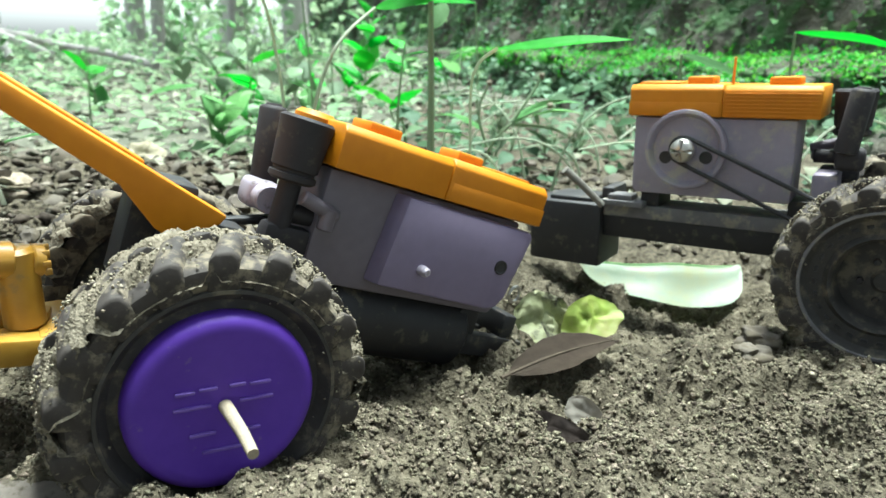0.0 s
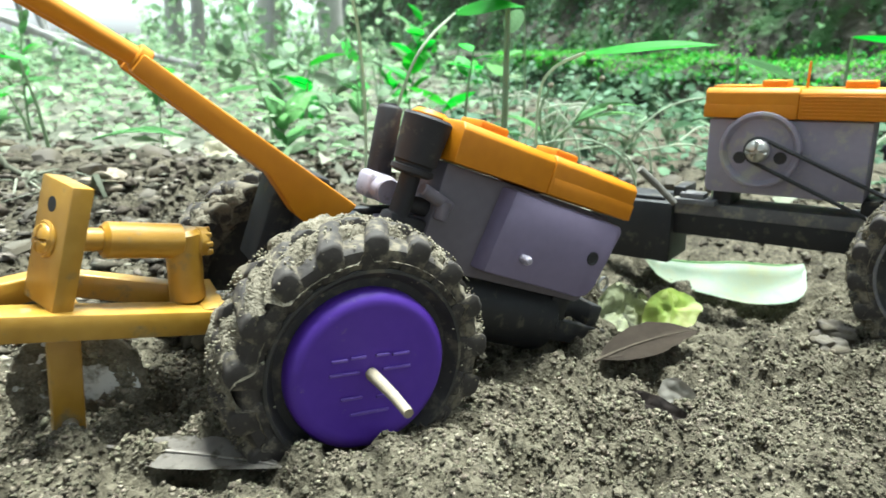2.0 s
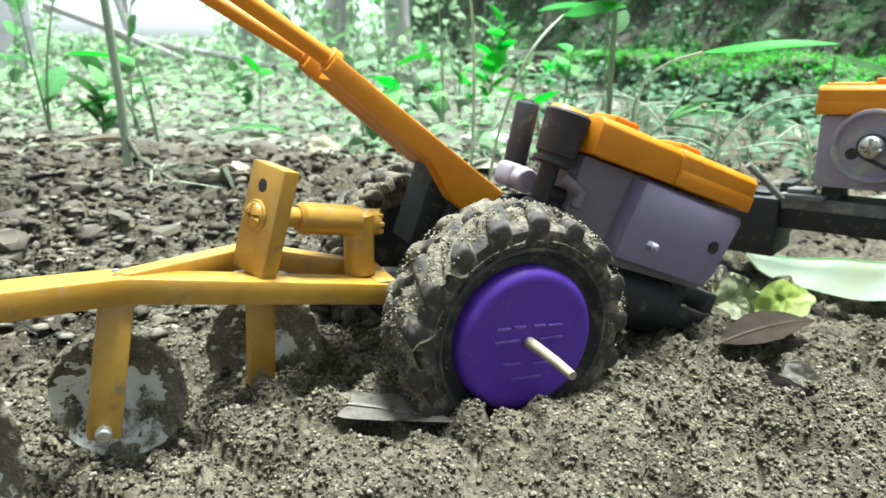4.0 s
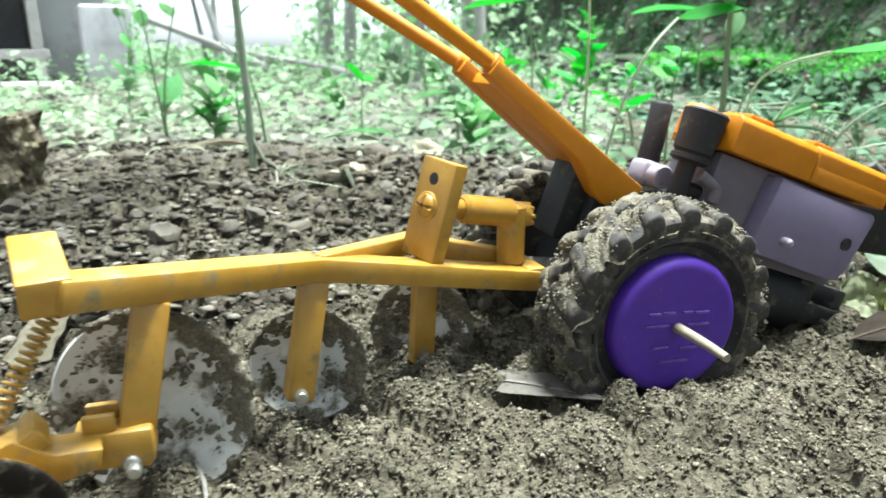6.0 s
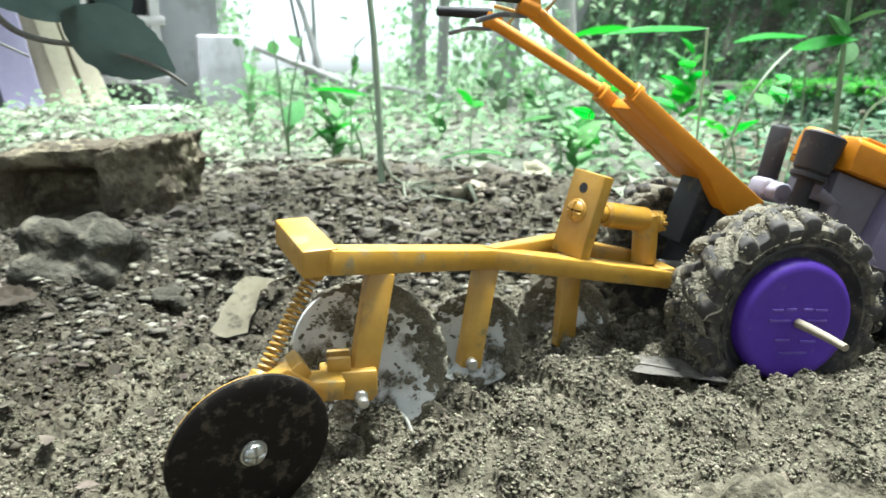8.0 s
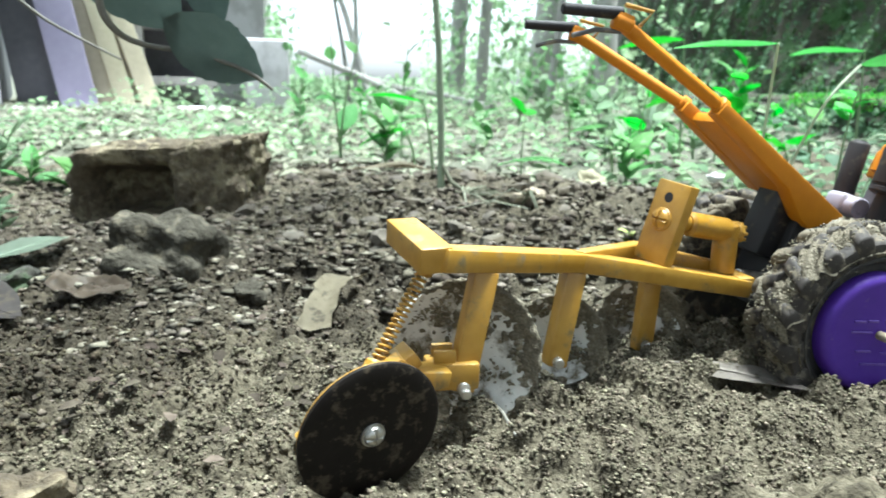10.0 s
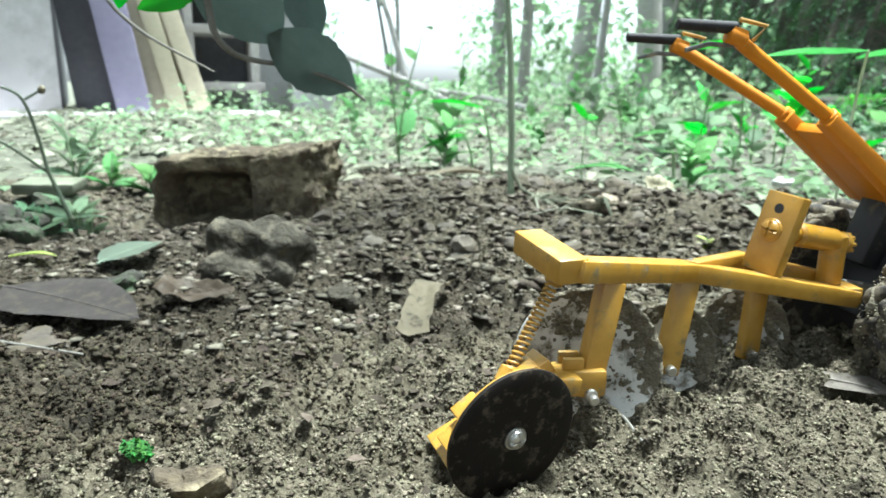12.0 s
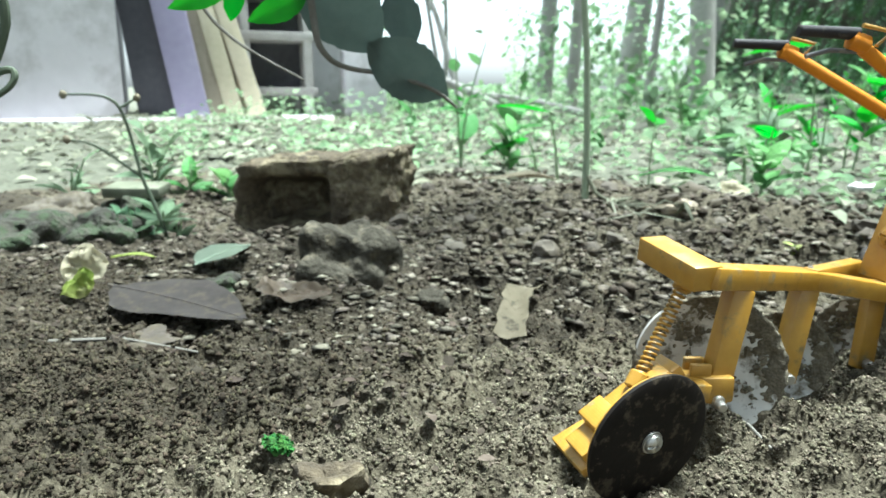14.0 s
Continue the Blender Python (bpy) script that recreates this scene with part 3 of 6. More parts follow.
for i, (n, box, lo, hi, small, big) in enumerate(((66000, (-0.30, 0.13, -0.08, 0.16), 0.0, 0.080, 0.00024, 0.00066), (30000, (-0.32, 0.13, -0.08, 0.18), 0.0, 0.11, 0.00028, 0.00085),
                                                  (32000, (-0.40, 0.15, -0.08, 0.24), 0.05, 0.20, 0.00036, 0.0011), (11000, (-0.42, -0.20, -0.07, 0.07), 0.0, 0.3, 0.00040, 0.0013), (1500, (-0.34, 0.14, -0.06, 0.22), 0.0, 0.2, 0.0007, 0.0014))):
    s = small + (big - small) * rng.random(n) ** 1.7
    dims = np.stack([s * rng.uniform(0.9, 1.4, n), s * rng.uniform(0.7, 1.2, n), s * rng.uniform(0.5, 0.9, n)], 1)
    p = crumb_places(n, box, lo, hi, s)
    turns = rotations(rng, n)
    darker = p[:, 0] - 0.5 * (p[:, 1] - 0.02) + 0.09 * (value_noise(p[:, 0] / 0.03 + 9, p[:, 1] / 0.03 + 9, 61) - 0.5) < -0.192
    for pick, mat, words in ((~darker, M_CRUMB, "loose grey-brown crumbs of dry soil"), (darker, M_CRUMB_DARKER, "loose crumbs of darker soil")):
        tagged(scatter("soil_crumbs", chip_template(i), p[pick], turns[pick], dims[pick], mat, False), words, "soil", kind="stuff")
# gravel behind the machines
for i, (n, box, lo, hi) in enumerate(((8000, (-0.52, -0.02, 0.13, 0.46), 0.0008, 0.0044), (2500, (-0.02, 0.22, 0.25, 0.46), 0.0007, 0.0034), (2500, (-1.3, 0.2, 0.40, 1.4), 0.002, 0.007), (2500, (-0.62, -0.30, -0.05, 0.30), 0.0007, 0.0034), (6500, (-0.46, -0.18, 0.0, 0.20), 0.0005, 0.0017))):
    s = lo + (hi - lo) * rng.random(n) ** 2.5
    dims = np.stack([s, s * rng.uniform(0.6, 1.1, n), s * rng.uniform(0.3, 0.65, n)], 1)
    tagged(scatter("gravel", chip_template(20 + i), on_ground(n, *box, 0.05, s), rotations(rng, n, 0.6), dims, M_PEBBLE_STUFF, False),
           "small grey stones scattered over the soil", "gravel", kind="stuff")

# flat chips of stone and bark trodden into the ground behind the plough
n = 9000
s = 0.0007 + 0.0028 * rng.random(n) ** 2.4
p = on_ground(n, -0.48, -0.02, 0.0, 0.27, 0.10, s)
far = in_front(p[:, 0], p[:, 1]) > 0.105 + 0.05 * value_noise(p[:, 0] / 0.02 + 50, p[:, 1] / 0.02 + 50, 71)
p, s, n = p[far], s[far], int(far.sum())
tagged(scatter("chips", chip_template(31), p, rotations(rng, n, 0.22), np.stack([s * 1.3, s, s * 0.28], 1), M_CHIP, False), "flat pale chips of stone and bark in the soil", "chips", kind="stuff")


# ---- the mossy bank and the shed behind ----
def bank():
    """A stepped earth bank with a mossy ledge, running back to the left."""
    us, ss = np.linspace(-0.25, 4.6, 260), np.linspace(0, 1, 90)
    U, S = np.meshgrid(us, ss)
    prof_s = np.array([0, 0.10, 0.22, 0.34, 0.44, 0.60, 0.80, 1.0])
    prof_d = np.array([-0.02, 0.02, 0.05, 0.07, 0.13, 0.19, 0.24, 0.50])
    prof_z = np.array([-0.04, 0.01, 0.045, 0.064, 0.070, 0.19, 0.48, 1.30])
    D, Z = np.interp(S, prof_s, prof_d), np.interp(S, prof_s, prof_z)
    D = D + (value_noise(U / 0.06, S * 9, 11) - 0.5) * 0.05 + (value_noise(U / 0.02, S * 30, 12) - 0.5) * 0.018
    Z = Z + (value_noise(U / 0.05, S * 12, 13) - 0.5) * 0.012
    fade = np.clip((U + 0.25) / 0.2, 0.0, 1)
    Z = np.where(Z > 0, Z * fade, Z)
    return us, ss, U, S, D, Z


B_START, B_DIR = np.array([0.52, 0.02]), np.array([-0.3469, 0.9379])
B_NORM = np.array([0.9379, 0.3469])
us, ss, BU, BS, BD, BZ = bank()
bx = B_START[0] + B_DIR[0] * BU + B_NORM[0] * BD
by = B_START[1] + B_DIR[1] * BU + B_NORM[1] * BD
bidx = np.arange(bx.size).reshape(bx.shape)
bf = np.stack([bidx[:-1, :-1].ravel(), bidx[1:, :-1].ravel(), bidx[1:, 1:].ravel(), bidx[:-1, 1:].ravel()], 1)
tagged(raw_mesh("earth_bank", np.stack([bx.ravel(), by.ravel(), BZ.ravel()], 1), bf, M_BANK), "steep dark earth bank grown over with moss", "bank", kind="structure")


def bank_places(n, s0, s1, power=1.0, u1=1.6):
    u, s = rng.uniform(0, u1, n), s0 + (s1 - s0) * rng.random(n) ** power
    iu = np.clip(((u + 0.25) / 4.85 * 259).astype(int), 0, 259)
    js = np.clip((s * 89).astype(int), 0, 89)
    return np.stack([bx[js, iu], by[js, iu], BZ[js, iu]], 1) + rng.uniform(-0.006, 0.006, (n, 3))


LEAF = leaf_template()
LEAFLET = leaf_template(3)
n = 17000
p = bank_places(n, 0.20, 0.47)
s = rng.uniform(0.003, 0.007, n)
tagged(scatter("moss", LEAFLET, p, rotations(rng, n, 1.2), np.stack([s, s, s], 1), M_MOSS), "bright green moss along the ledge of the bank", "moss", kind="stuff")
n = 13000
p = bank_places(n, 0.46, 0.95, 1.0, 2.4)
s = 0.004 + 0.009 * rng.random(n) ** 2
tagged(scatter("dark_moss", LEAFLET, p, rotations(rng, n, 1.5), np.stack([s * 1.4, s, s], 1), M_MOSS_DARK), "dull dark moss on the steep bank", "moss", kind="stuff")
p = bank_places(4200, 0.03, 0.24)
# Extra leaves added at the far end lighten the bank in place of haze.
far = bank_places(11000, 0.42, 0.98, 1.0, 3.9)
p = np.concatenate([p, bank_places(4200, 0.42, 0.98, 1.0, 3.6), far[far[:, 1] > 1.15]])
n = len(p)
s = 0.005 + 0.014 * rng.random(n) ** 2
tagged(scatter("bank_plants", LEAFLET, p, rotations(rng, n, 1.5), np.stack([s * 1.4, s, s], 1), M_BANK_LEAF), "small creeping green plants on the bank", "plants", kind="stuff")


def thick_wall(name, a, b, z0, z1, thick, mat, label, category="wall"):
    a, b = Vector((*a, 0)), Vector((*b, 0))
    d = (b - a).normalized()
    nrm = Vector((-d.y, d.x, 0))
    m = Matrix(((d.x, nrm.x, 0, a.x), (d.y, nrm.y, 0, a.y), (0, 0, 1, 0), (0, 0, 0, 1)))
    ob = mesh_ob(name, moved(block(0, (b - a).length * 1000, 0, thick * 1000, z0 * 1000, z1 * 1000, 4), Matrix()), mat)
    ob.matrix_world = m
    return tagged(ob, label, category, kind="structure")



# ---- toy walking tractors ----
def mud(name, parent, n, radius, half, seed, arc=(0, 2 * math.pi), lo=0.18, hi=0.75, deep=1.5):
    """Crumbs of mud caked round a wheel of that radius and half width (axis along z)."""
    r = np.random.default_rng(seed)
    a = r.uniform(*arc, n)
    h = r.uniform(-half, half, n)
    rad = radius - np.abs(h / half) ** 3 * 2.0 - r.random(n) ** 2 * deep
    keep = value_noise(a * 5.0 + seed, h / 3.5 + 20, seed) + 0.35 * r.random(n) > 0.60
    a, h, rad = a[keep], h[keep], rad[keep]
    n = len(a)
    s = lo + (hi - lo) * r.random(n) ** 2
    p = np.stack([rad * np.cos(a), rad * np.sin(a), h], 1) * MM
    ob = scatter(name, chip_template(seed), p, rotations(r, n), (s * MM)[:, None] * np.stack([np.ones(n), r.uniform(0.7, 1, n), r.uniform(0.6, 1, n)], 1), M_MUD, False)
    ob.parent = parent
    return tagged(ob, "dry grey mud caked on the tread", kind="stuff")


def caked(name, verts, na, nr, parent, ring, label):
    """A lumpy skin of mud over a grid of na by nr places (metres); ring closes it round."""
    k = np.arange(na * nr).reshape(na, nr)
    nxt = np.roll(k, -1, 0) if ring else k[1:]
    cur = k if ring else k[:-1]
    f = np.stack([cur[:, :-1].ravel(), nxt[:, :-1].ravel(), nxt[:, 1:].ravel(), cur[:, 1:].ravel()], 1)
    ob = raw_mesh(name, verts, f, M_CAKE, False)
    ob.parent = parent
    return tagged(ob, label, kind="stuff")


def tread_cake(parent, half, seed, amount):
    """Mud packed between and over the tread bars, thinner towards the outer face."""
    na, nh = 300, 30
    a = np.linspace(0, 2 * math.pi, na, endpoint=False)
    h = np.linspace(-half, half, nh)
    A, H = np.meshgrid(a, h, indexing="ij")
    rim = lambda f, g, k: value_noise(24 * np.cos(A) / f + H / g + 200, 24 * np.sin(A) / f + H / g * 0.7 + 200, k)
    cover = np.clip((rim(7.0, 5.0, seed) * 0.65 + rim(2.6, 2.2, seed + 1) * 0.35 + amount - 0.30 * np.clip(H / half - 0.35, 0, 1) - 0.5) * 6, 0, 1)
    lump = rim(1.5, 1.2, seed + 2) * 0.6 + rim(0.7, 0.6, seed + 3) * 0.4
    R = 21.6 + cover * (1.9 + 3.4 * lump) - np.abs(H / half) ** 4 * 1.4
    v = np.stack([R * np.cos(A), R * np.sin(A), H + (rim(0.8, 0.7, seed + 4) - 0.5) * 0.7], 2).reshape(-1, 3) * MM
    caked("caked_mud", v, na, nh, parent, True, "thick grey-brown mud packed into the tread")


def lug_bm(side):
    """One tread bar: a rounded block that runs from the shoulder to the middle, slanting."""
    bm = prism([(-2.6, -3.6), (2.6, -3.6), (2.3, 1.6), (1.2, 2.6), (-1.2, 2.6), (-2.3, 1.6)], -0.6, 8.1, "z", 0.5, 2)
    for v in bm.verts:
        v.co.x += (8.1 - v.co.z) * 0.42
        if v.co.z > 5:
            v.co.y -= (v.co.z - 5) * 0.35
    bm2 = moved(bm, Matrix.Diagonal((1, 1, side, 1)))
    bmesh.ops.recalc_face_normals(bm2, faces=bm2.faces)
    return bm2


def wheel(parent, place, out, capped, seed, mud_n=900, turn=0):
    """A lugged rubber tyre; out is -1 or 1, the side on which its face lies."""
    m = pose(place[0] * MM, place[1] * MM, place[2] * MM, 90 if out < 0 else -90, 0, 0) @ pose(0, 0, 0, 0, 0, turn)
    tyre = part("wheel", lathe([(17.6, 4.5), (18.2, 6.8), (19.3, 7.7), (20.8, 8.1), (22.2, 7.9), (23.0, 7.0), (23.4, 4), (23.5, 0), (23.4, -4), (23.0, -7.0), (21.5, -8.1), (18, -7.7), (17.6, -4)], 64, closed=True),
                M_RUBBER, parent, "muddy black rubber tyre with heavy tread bars")
    tyre.matrix_local = m
    for k, side in enumerate((1, -1)):
        first = None
        for i in range(17):
            if first is None:
                first = part("tread_bar", lug_bm(side), M_RUBBER, tyre)
                ob = first
            else:
                ob = new("tread_bar", first.data)
                ob.parent = tyre
            a = 2 * math.pi * (i + 0.5 * k) / 17
            ob.matrix_local = Matrix.Rotation(a, 4, "Z") @ Matrix.Translation((0, 23.2 * MM, 0))
    part("rim", lathe([(0, 2.0), (2.2, 2.0), (3.0, 1.2), (6.5, 0.8), (10.2, 0.4), (10.9, 2.4), (11.4, 6.2), (12.0, 6.8), (12.6, 6.2), (13.2, 5.4), (16.6, 5.6), (17.6, 6.6), (18.2, 7.9), (18.7, 7.9), (19.0, 6.6), (17.5, -6), (0, -6)], 72), M_RIM_DUSTY, tyre, "dusty black plastic rim")
    part("rim_edge", lathe([(18.0, 7.6), (18.2, 8.15), (18.8, 8.15), (19.0, 7.6)], 72, closed=True), M_RIM_DUSTY if capped else M_DUSTY_PLATE, tyre, "dusty rim edge")
    if capped:
        cap = part("bottle_cap", lathe([(0, 9.0), (11.2, 9.0), (12.2, 9.15), (13.3, 9.2), (14.3, 8.8), (14.9, 7.9), (15.0, 6.0), (15.0, 1), (14.0, 1), (13.4, 5), (0, 6)], 72), M_CAP, tyre, "purple plastic bottle cap with worn raised marks")
        for i, (x0, x1, y) in enumerate(((-7.5, -4.6, 3.2), (-4.0, -1.2, 3.4), (0.6, 3.2, 3.4), (3.8, 7.2, 3.2), (-7.8, -2.2, 0.6), (2.2, 7.6, 0.6), (-5.5, -1.5, -4.2), (1.2, 5.6, -4.6), (-3.6, 3.8, -7.4))):
            ob = part("raised_mark", block(x0, x1, y - 0.28, y + 0.28, 8.9, 9.45, 0.15), M_CAP_WORN, tyre)
            ob.matrix_local = Matrix.Rotation(radians(90 - turn), 4, "Z") @ Matrix.Rotation(radians(-90), 4, "Z") @ Matrix.Rotation(radians(-4), 4, "Z")
        part("axle_pin", sweep([(0, 0, 8), (0.1, 0, 13), (0.25, -0.1, 18), (0.1, -0.3, 23.8)], 1.15, 12, 0.85), M_WOOD, tyre, "bamboo skewer end")
    else:
        # Raised dark blocks stand in for the shade in the rim's slots.
        hole = None
        for i in range(28):
            bm = block(-0.75, 0.75, -0.42, 0.42, 0, 0.5, 0.1)
            ob = part("rim_slot_block", bm, M_BELT, tyre) if hole is None else new("rim_slot_block", hole.data)
            hole = hole or ob
            ob.parent = tyre
            a = 2 * math.pi * i / 28
            ob.matrix_local = Matrix.Rotation(a, 4, "Z") @ pose(0, 15.0 * MM, 5.35 * MM)
        for i in range(5):
            a = 2 * math.pi * i / 5
            part("wheel_nut", lathe([(0, 1.6), (0.7, 1.6), (0.9, 1.3), (0.9, 0.2)], 6, pose(5.2 * math.cos(a), 5.2 * math.sin(a), 0.6)), M_DARK, tyre)
    tread_cake(tyre, 8.3, seed + 5, 0.10 if mud_n > 1000 else 0.02)
    mud("mud", tyre, mud_n, 26.0, 8.1, seed, lo=0.10, hi=0.45, deep=2.2)
    mud("mud", tyre, mud_n * 2 // 3, 26.0, 8.2, seed + 2, lo=0.10, hi=0.4, deep=0.9)
    mud("mud", tyre, mud_n // 4, 22.0, 8.2, seed + 1, lo=0.12, hi=0.5, deep=4)
    return tyre


def screw_head(r, h):
    """A cross-head screw, pointing up."""
    bm = lathe([(0, h * 0.55), (r * 0.16, h * 0.55), (r * 0.2, h * 0.9), (r * 0.62, h * 0.86), (r * 0.9, h * 0.6), (r, h * 0.3), (r, 0)], 24)
    for v in bm.verts:
        rr = math.hypot(v.co.x, v.co.y)
        if r * 0.1 < rr < r * 0.7 and math.cos(4 * math.atan2(v.co.y, v.co.x)) > 0.75:
            v.co.z = h * 0.5
    return bm


def tractor(m, pitch, label, capped, arm=True, axle_z=19.0, seed=1, weight=False, drop=1.0):
    """a runs forward, b to the machine's left, c up from the axle, in millimetres."""
    root = tagged(empty("toy_walking_tractor", m), label, "toy tractor", "toy walking tractors")
    tilt = pose(0, 0, axle_z * MM, 0, pitch, 0)

    grey = M_GREY_LIT_DUSTY if weight else M_GREY

    def add(name, bm, mat, label="", under=None):
        ob = part(name, bm, mat, under or root, label)
        if under is None:
            ob.matrix_local = tilt
        return ob

    wheel(root, (0, 9.5, axle_z - drop), -1, capped, seed, 3600 if capped else 700, -4)
    wheel(root, (-1 if weight else 0, 61.5, axle_z - drop), 1, False, seed + 10, 3600 if weight else 900, 7)
    add("axle", rod((0, 10, 0), (0, 62, 0), 2.2), M_BLACK)
    # chassis
    for b0 in (29, 39):
        add("chassis_bar", block(-8, 84, b0, b0 + 4, -1.5 if weight else 3.5, 9.0, 0.5), M_BLACK, "black plastic chassis bar")
    add("cross_bar", block(77, 81, 30, 43, 8.8, 15.0, 0.6), M_BLACK)
    add("cross_bar", block(20, 25, 29.5, 42.5, 8.8, 15.4, 0.4), M_BLACK)
    add("cross_bar", block(62, 68, 29.5, 42.5, 8.8, 15.4, 0.4), M_BLACK)
    if weight:
        add("front_weight", join(block(80, 106, 26, 46, -12, 9.5, 1.0), block(84, 100, 29, 43, 9, 11, 0.8)), M_BLACK, "black plastic front weight flecked with soil")
        add("chassis_plate", block(-6, 80, 28.4, 43.6, 5.8, 10.1, 0.3), M_DUSTY_PLATE, "dusty flat chassis plate")
        add("mount_block", join(block(66, 80, 37, 46.5, 9.6, 11.6, 0.4), block(70, 78, 39, 45.5, 11.4, 13.4, 0.4)), M_DUSTY_PLATE)
    if not weight:
        add("belly_tank", rod((24, 36, 7.5), (66, 36, 7.5), 9.0, seg=28, w=2), M_BLACK, "dark round tank under the engine")
        add("skid", prism([(22, 4), (46, 4), (49, 8), (49, 15), (22, 15)], 31, 42, "y", 1.0), M_BLACK, "black skid under the tank")
    add("gearbox", join(block(-9, 7, 32, 50, -8, 22, 1.0), block(-14.5, -3, 35, 47, 6, 27.5, 1.0)), M_BLACK, "black plastic gearbox")
    # engine
    back = 24.3 if weight else 18.5
    add("engine_block", prism([(back, 15.0), (69, 15.0), (70, 16.5), (70, 38.6), (back, 38.6)], 28, 46, "y", 0.6), M_GREY_SHADED if capped else grey, "grey-mauve plastic engine block")
    side = add("side_cover", prism([(34.2, 17.6), (64.8, 16.8), (67.6, 17.6), (69.4, 20.4), (72.2, 35.6), (71.2, 37.2), (36.0, 37.6)], 24.2, 28.4, "y", 0.7), grey, "flat grey-mauve engine cover")
    for v in side.data.vertices:
        if v.co.y > 0.027 and v.co.x < 0.038:
            v.co.x -= 0.0016
    part("stud", join(rod((43.8, 24.6, 22.9), (43.8, 21.8, 22.9), 1.15), lathe([(0, 0.9), (0.7, 0.7), (1.0, 0)], 16, pose(43.8, 21.9, 22.9, 90))), M_GREY_LIGHT, side)
    # A dark disc on the cover imitates the shade inside a bolt hole.
    part("bolt_hole_disc", lathe([(0, -0.1), (1.25, -0.1), (1.5, 0.12), (1.75, 0.12), (1.75, -0.4)], 24, pose(65.2, 24.02, 27.4, 90)), M_BELT, side)
    # hood: rear half plain, front half with a raised band
    prof = lambda g: [(24.2 - g, 39.0), (47.8 + g, 39.0), (47.8 + g, 46.6 + g), (46.4 + g, 48.0 + g), (25.6 - g, 48.0 + g), (24.2 - g, 46.6 + g)]
    hood = add("hood", prism(prof(0), 18.8 if weight else 17.5, 44.2, "x", 0.5), M_ORANGE, "orange plastic engine hood")
    part("hood_front", prism(prof(0.25), 44.2, 71.3 if weight else 72.3, "x", 0.5), M_ORANGE, hood)
    for b0, b1 in ((23.5, 24.6), (47.4, 48.5)):
        part("hood_band", block(45, 71.5 if weight else 72.5, b0 + 0.35, b1 - 0.35, 39.2, 43.2, 0.3), M_ORANGE, hood)
        for k in range(0 if capped and b0 < 30 else 7):
            part("rib", block(19.4, 43.6, b0 + 0.40, b1 - 0.40, 39.5 + k * 1.0, 39.95 + k * 1.0, 0.12), M_ORANGE, hood)
    if capped:
        part("hood_dome", lathe([(0, 2.6), (3.4, 2.4), (4.4, 1.4), (4.7, -6), (0, -6)], 36, pose(16.5, 38.5, 46.2)), M_ORANGE, hood)
    if weight:
        part("hood_pin", rod((44.2, 36, 47), (44.0, 36.2, 56), 0.42, 0.34), M_ORANGE, hood, "thin orange plastic pin")
    part("fuel_cap", block(25.5, 33.5, 31, 40.5, 47.8, 50.2, 0.5), M_ORANGE, hood)
    part("radiator_cap", block(49, 56.5, 31.5, 40, 47.8, 50.4, 0.5), M_ORANGE, hood)
    part("ridge", block(58, 70.6, 30, 42, 47.9, 48.9, 0.4), M_ORANGE, hood)
    # air filter, silencer and intake at the rear
    add("air_filter", lathe([(0, 11.9), (4.9, 11.8), (5.5, 11.2), (4.75, 1.6), (4.2, 1.2), (4.2, 0.6), (4.8, 0.4), (4.8, -0.6), (4.0, -1.2), (0, -1.2)], 40, pose(12.2, 31.0, 34.8)), M_DARK, "dark round air filter")
    add("silencer", lathe([(0, 17.6), (1.6, 17.6), (1.8, 17.2), (2.5, 17.0), (2.95, 16.4), (2.95, 0.4), (2.4, 0), (0, 0)], 36, pose(12.2, 46.2, 30.2, 0, -8, 0)), M_DARK, "dark upright silencer")
    # On the weighted tractor the elbow's shadow is put into a dark colour.
    add("intake", join(block(7.4, 14.5, 39.5, 47.5, 25.4, 31.6, 1.6, 3), rod((11, 36, 28.4), (11, 43, 28.4), 3.0)), M_DARK if weight else M_GREY_LIGHT, "light grey intake elbow, toned dark on the weighted tractor")
    add("intake_pipe", join(rod((12.2, 31, 35.5), (12.2, 31, 22), 2.3), rod((12, 31.5, 27.5), (21, 31.5, 27.5), 2.0), block(9.0, 19, 28.6, 34, 19, 25, 1.2)), M_DARK)
    add("breather", join(rod((14, 27.6, 31.6), (22.5, 27.8, 29.2), 1.5), rod((20.5, 27.6, 30.5), (20.5, 27.6, 26), 1.7)), M_GREY_SHADED)
    add("rear_bracket", block(13, 19.5, 30, 45, 15.5, 24, 0.8), grey)
    add("pull_ring", sweep([(73.6 + 1.6 * math.cos(t), 26.0, 21.5 + 1.9 * math.sin(t)) for t in np.linspace(0, 2 * math.pi, 22)], 0.42, 8), M_STEEL, "bent wire ring")
    # flywheel pulley and belt on the machine's left
    pul = add("pulley", lathe([(0, 0.8), (3.6, 0.8), (4.2, 0.4), (9.6, 0.2), (10.2, 1.6), (10.8, 2.2), (11.6, 2.0), (11.9, 1.2), (11.7, -1.2), (0, -1.2)], 56, pose(53.6, 47.4, 29.4, -90)), grey, "grey-mauve flywheel pulley")
    # Dark discs on the pulley face, in place of shaded holes.
    for ang in (200, 335):
        part("pulley_hole_disc", lathe([(0, 0.1), (1.9, 0.1), (1.9, -0.4)], 24, pose(53.6 + 6.4 * math.cos(radians(ang)), 47.75, 29.4 + 6.4 * math.sin(radians(ang)), -90)), M_BELT, pul)
    part("pulley_hub", rod((53.6, 47.6, 29.4), (53.6, 51.2, 29.4), 3.6), grey, pul)
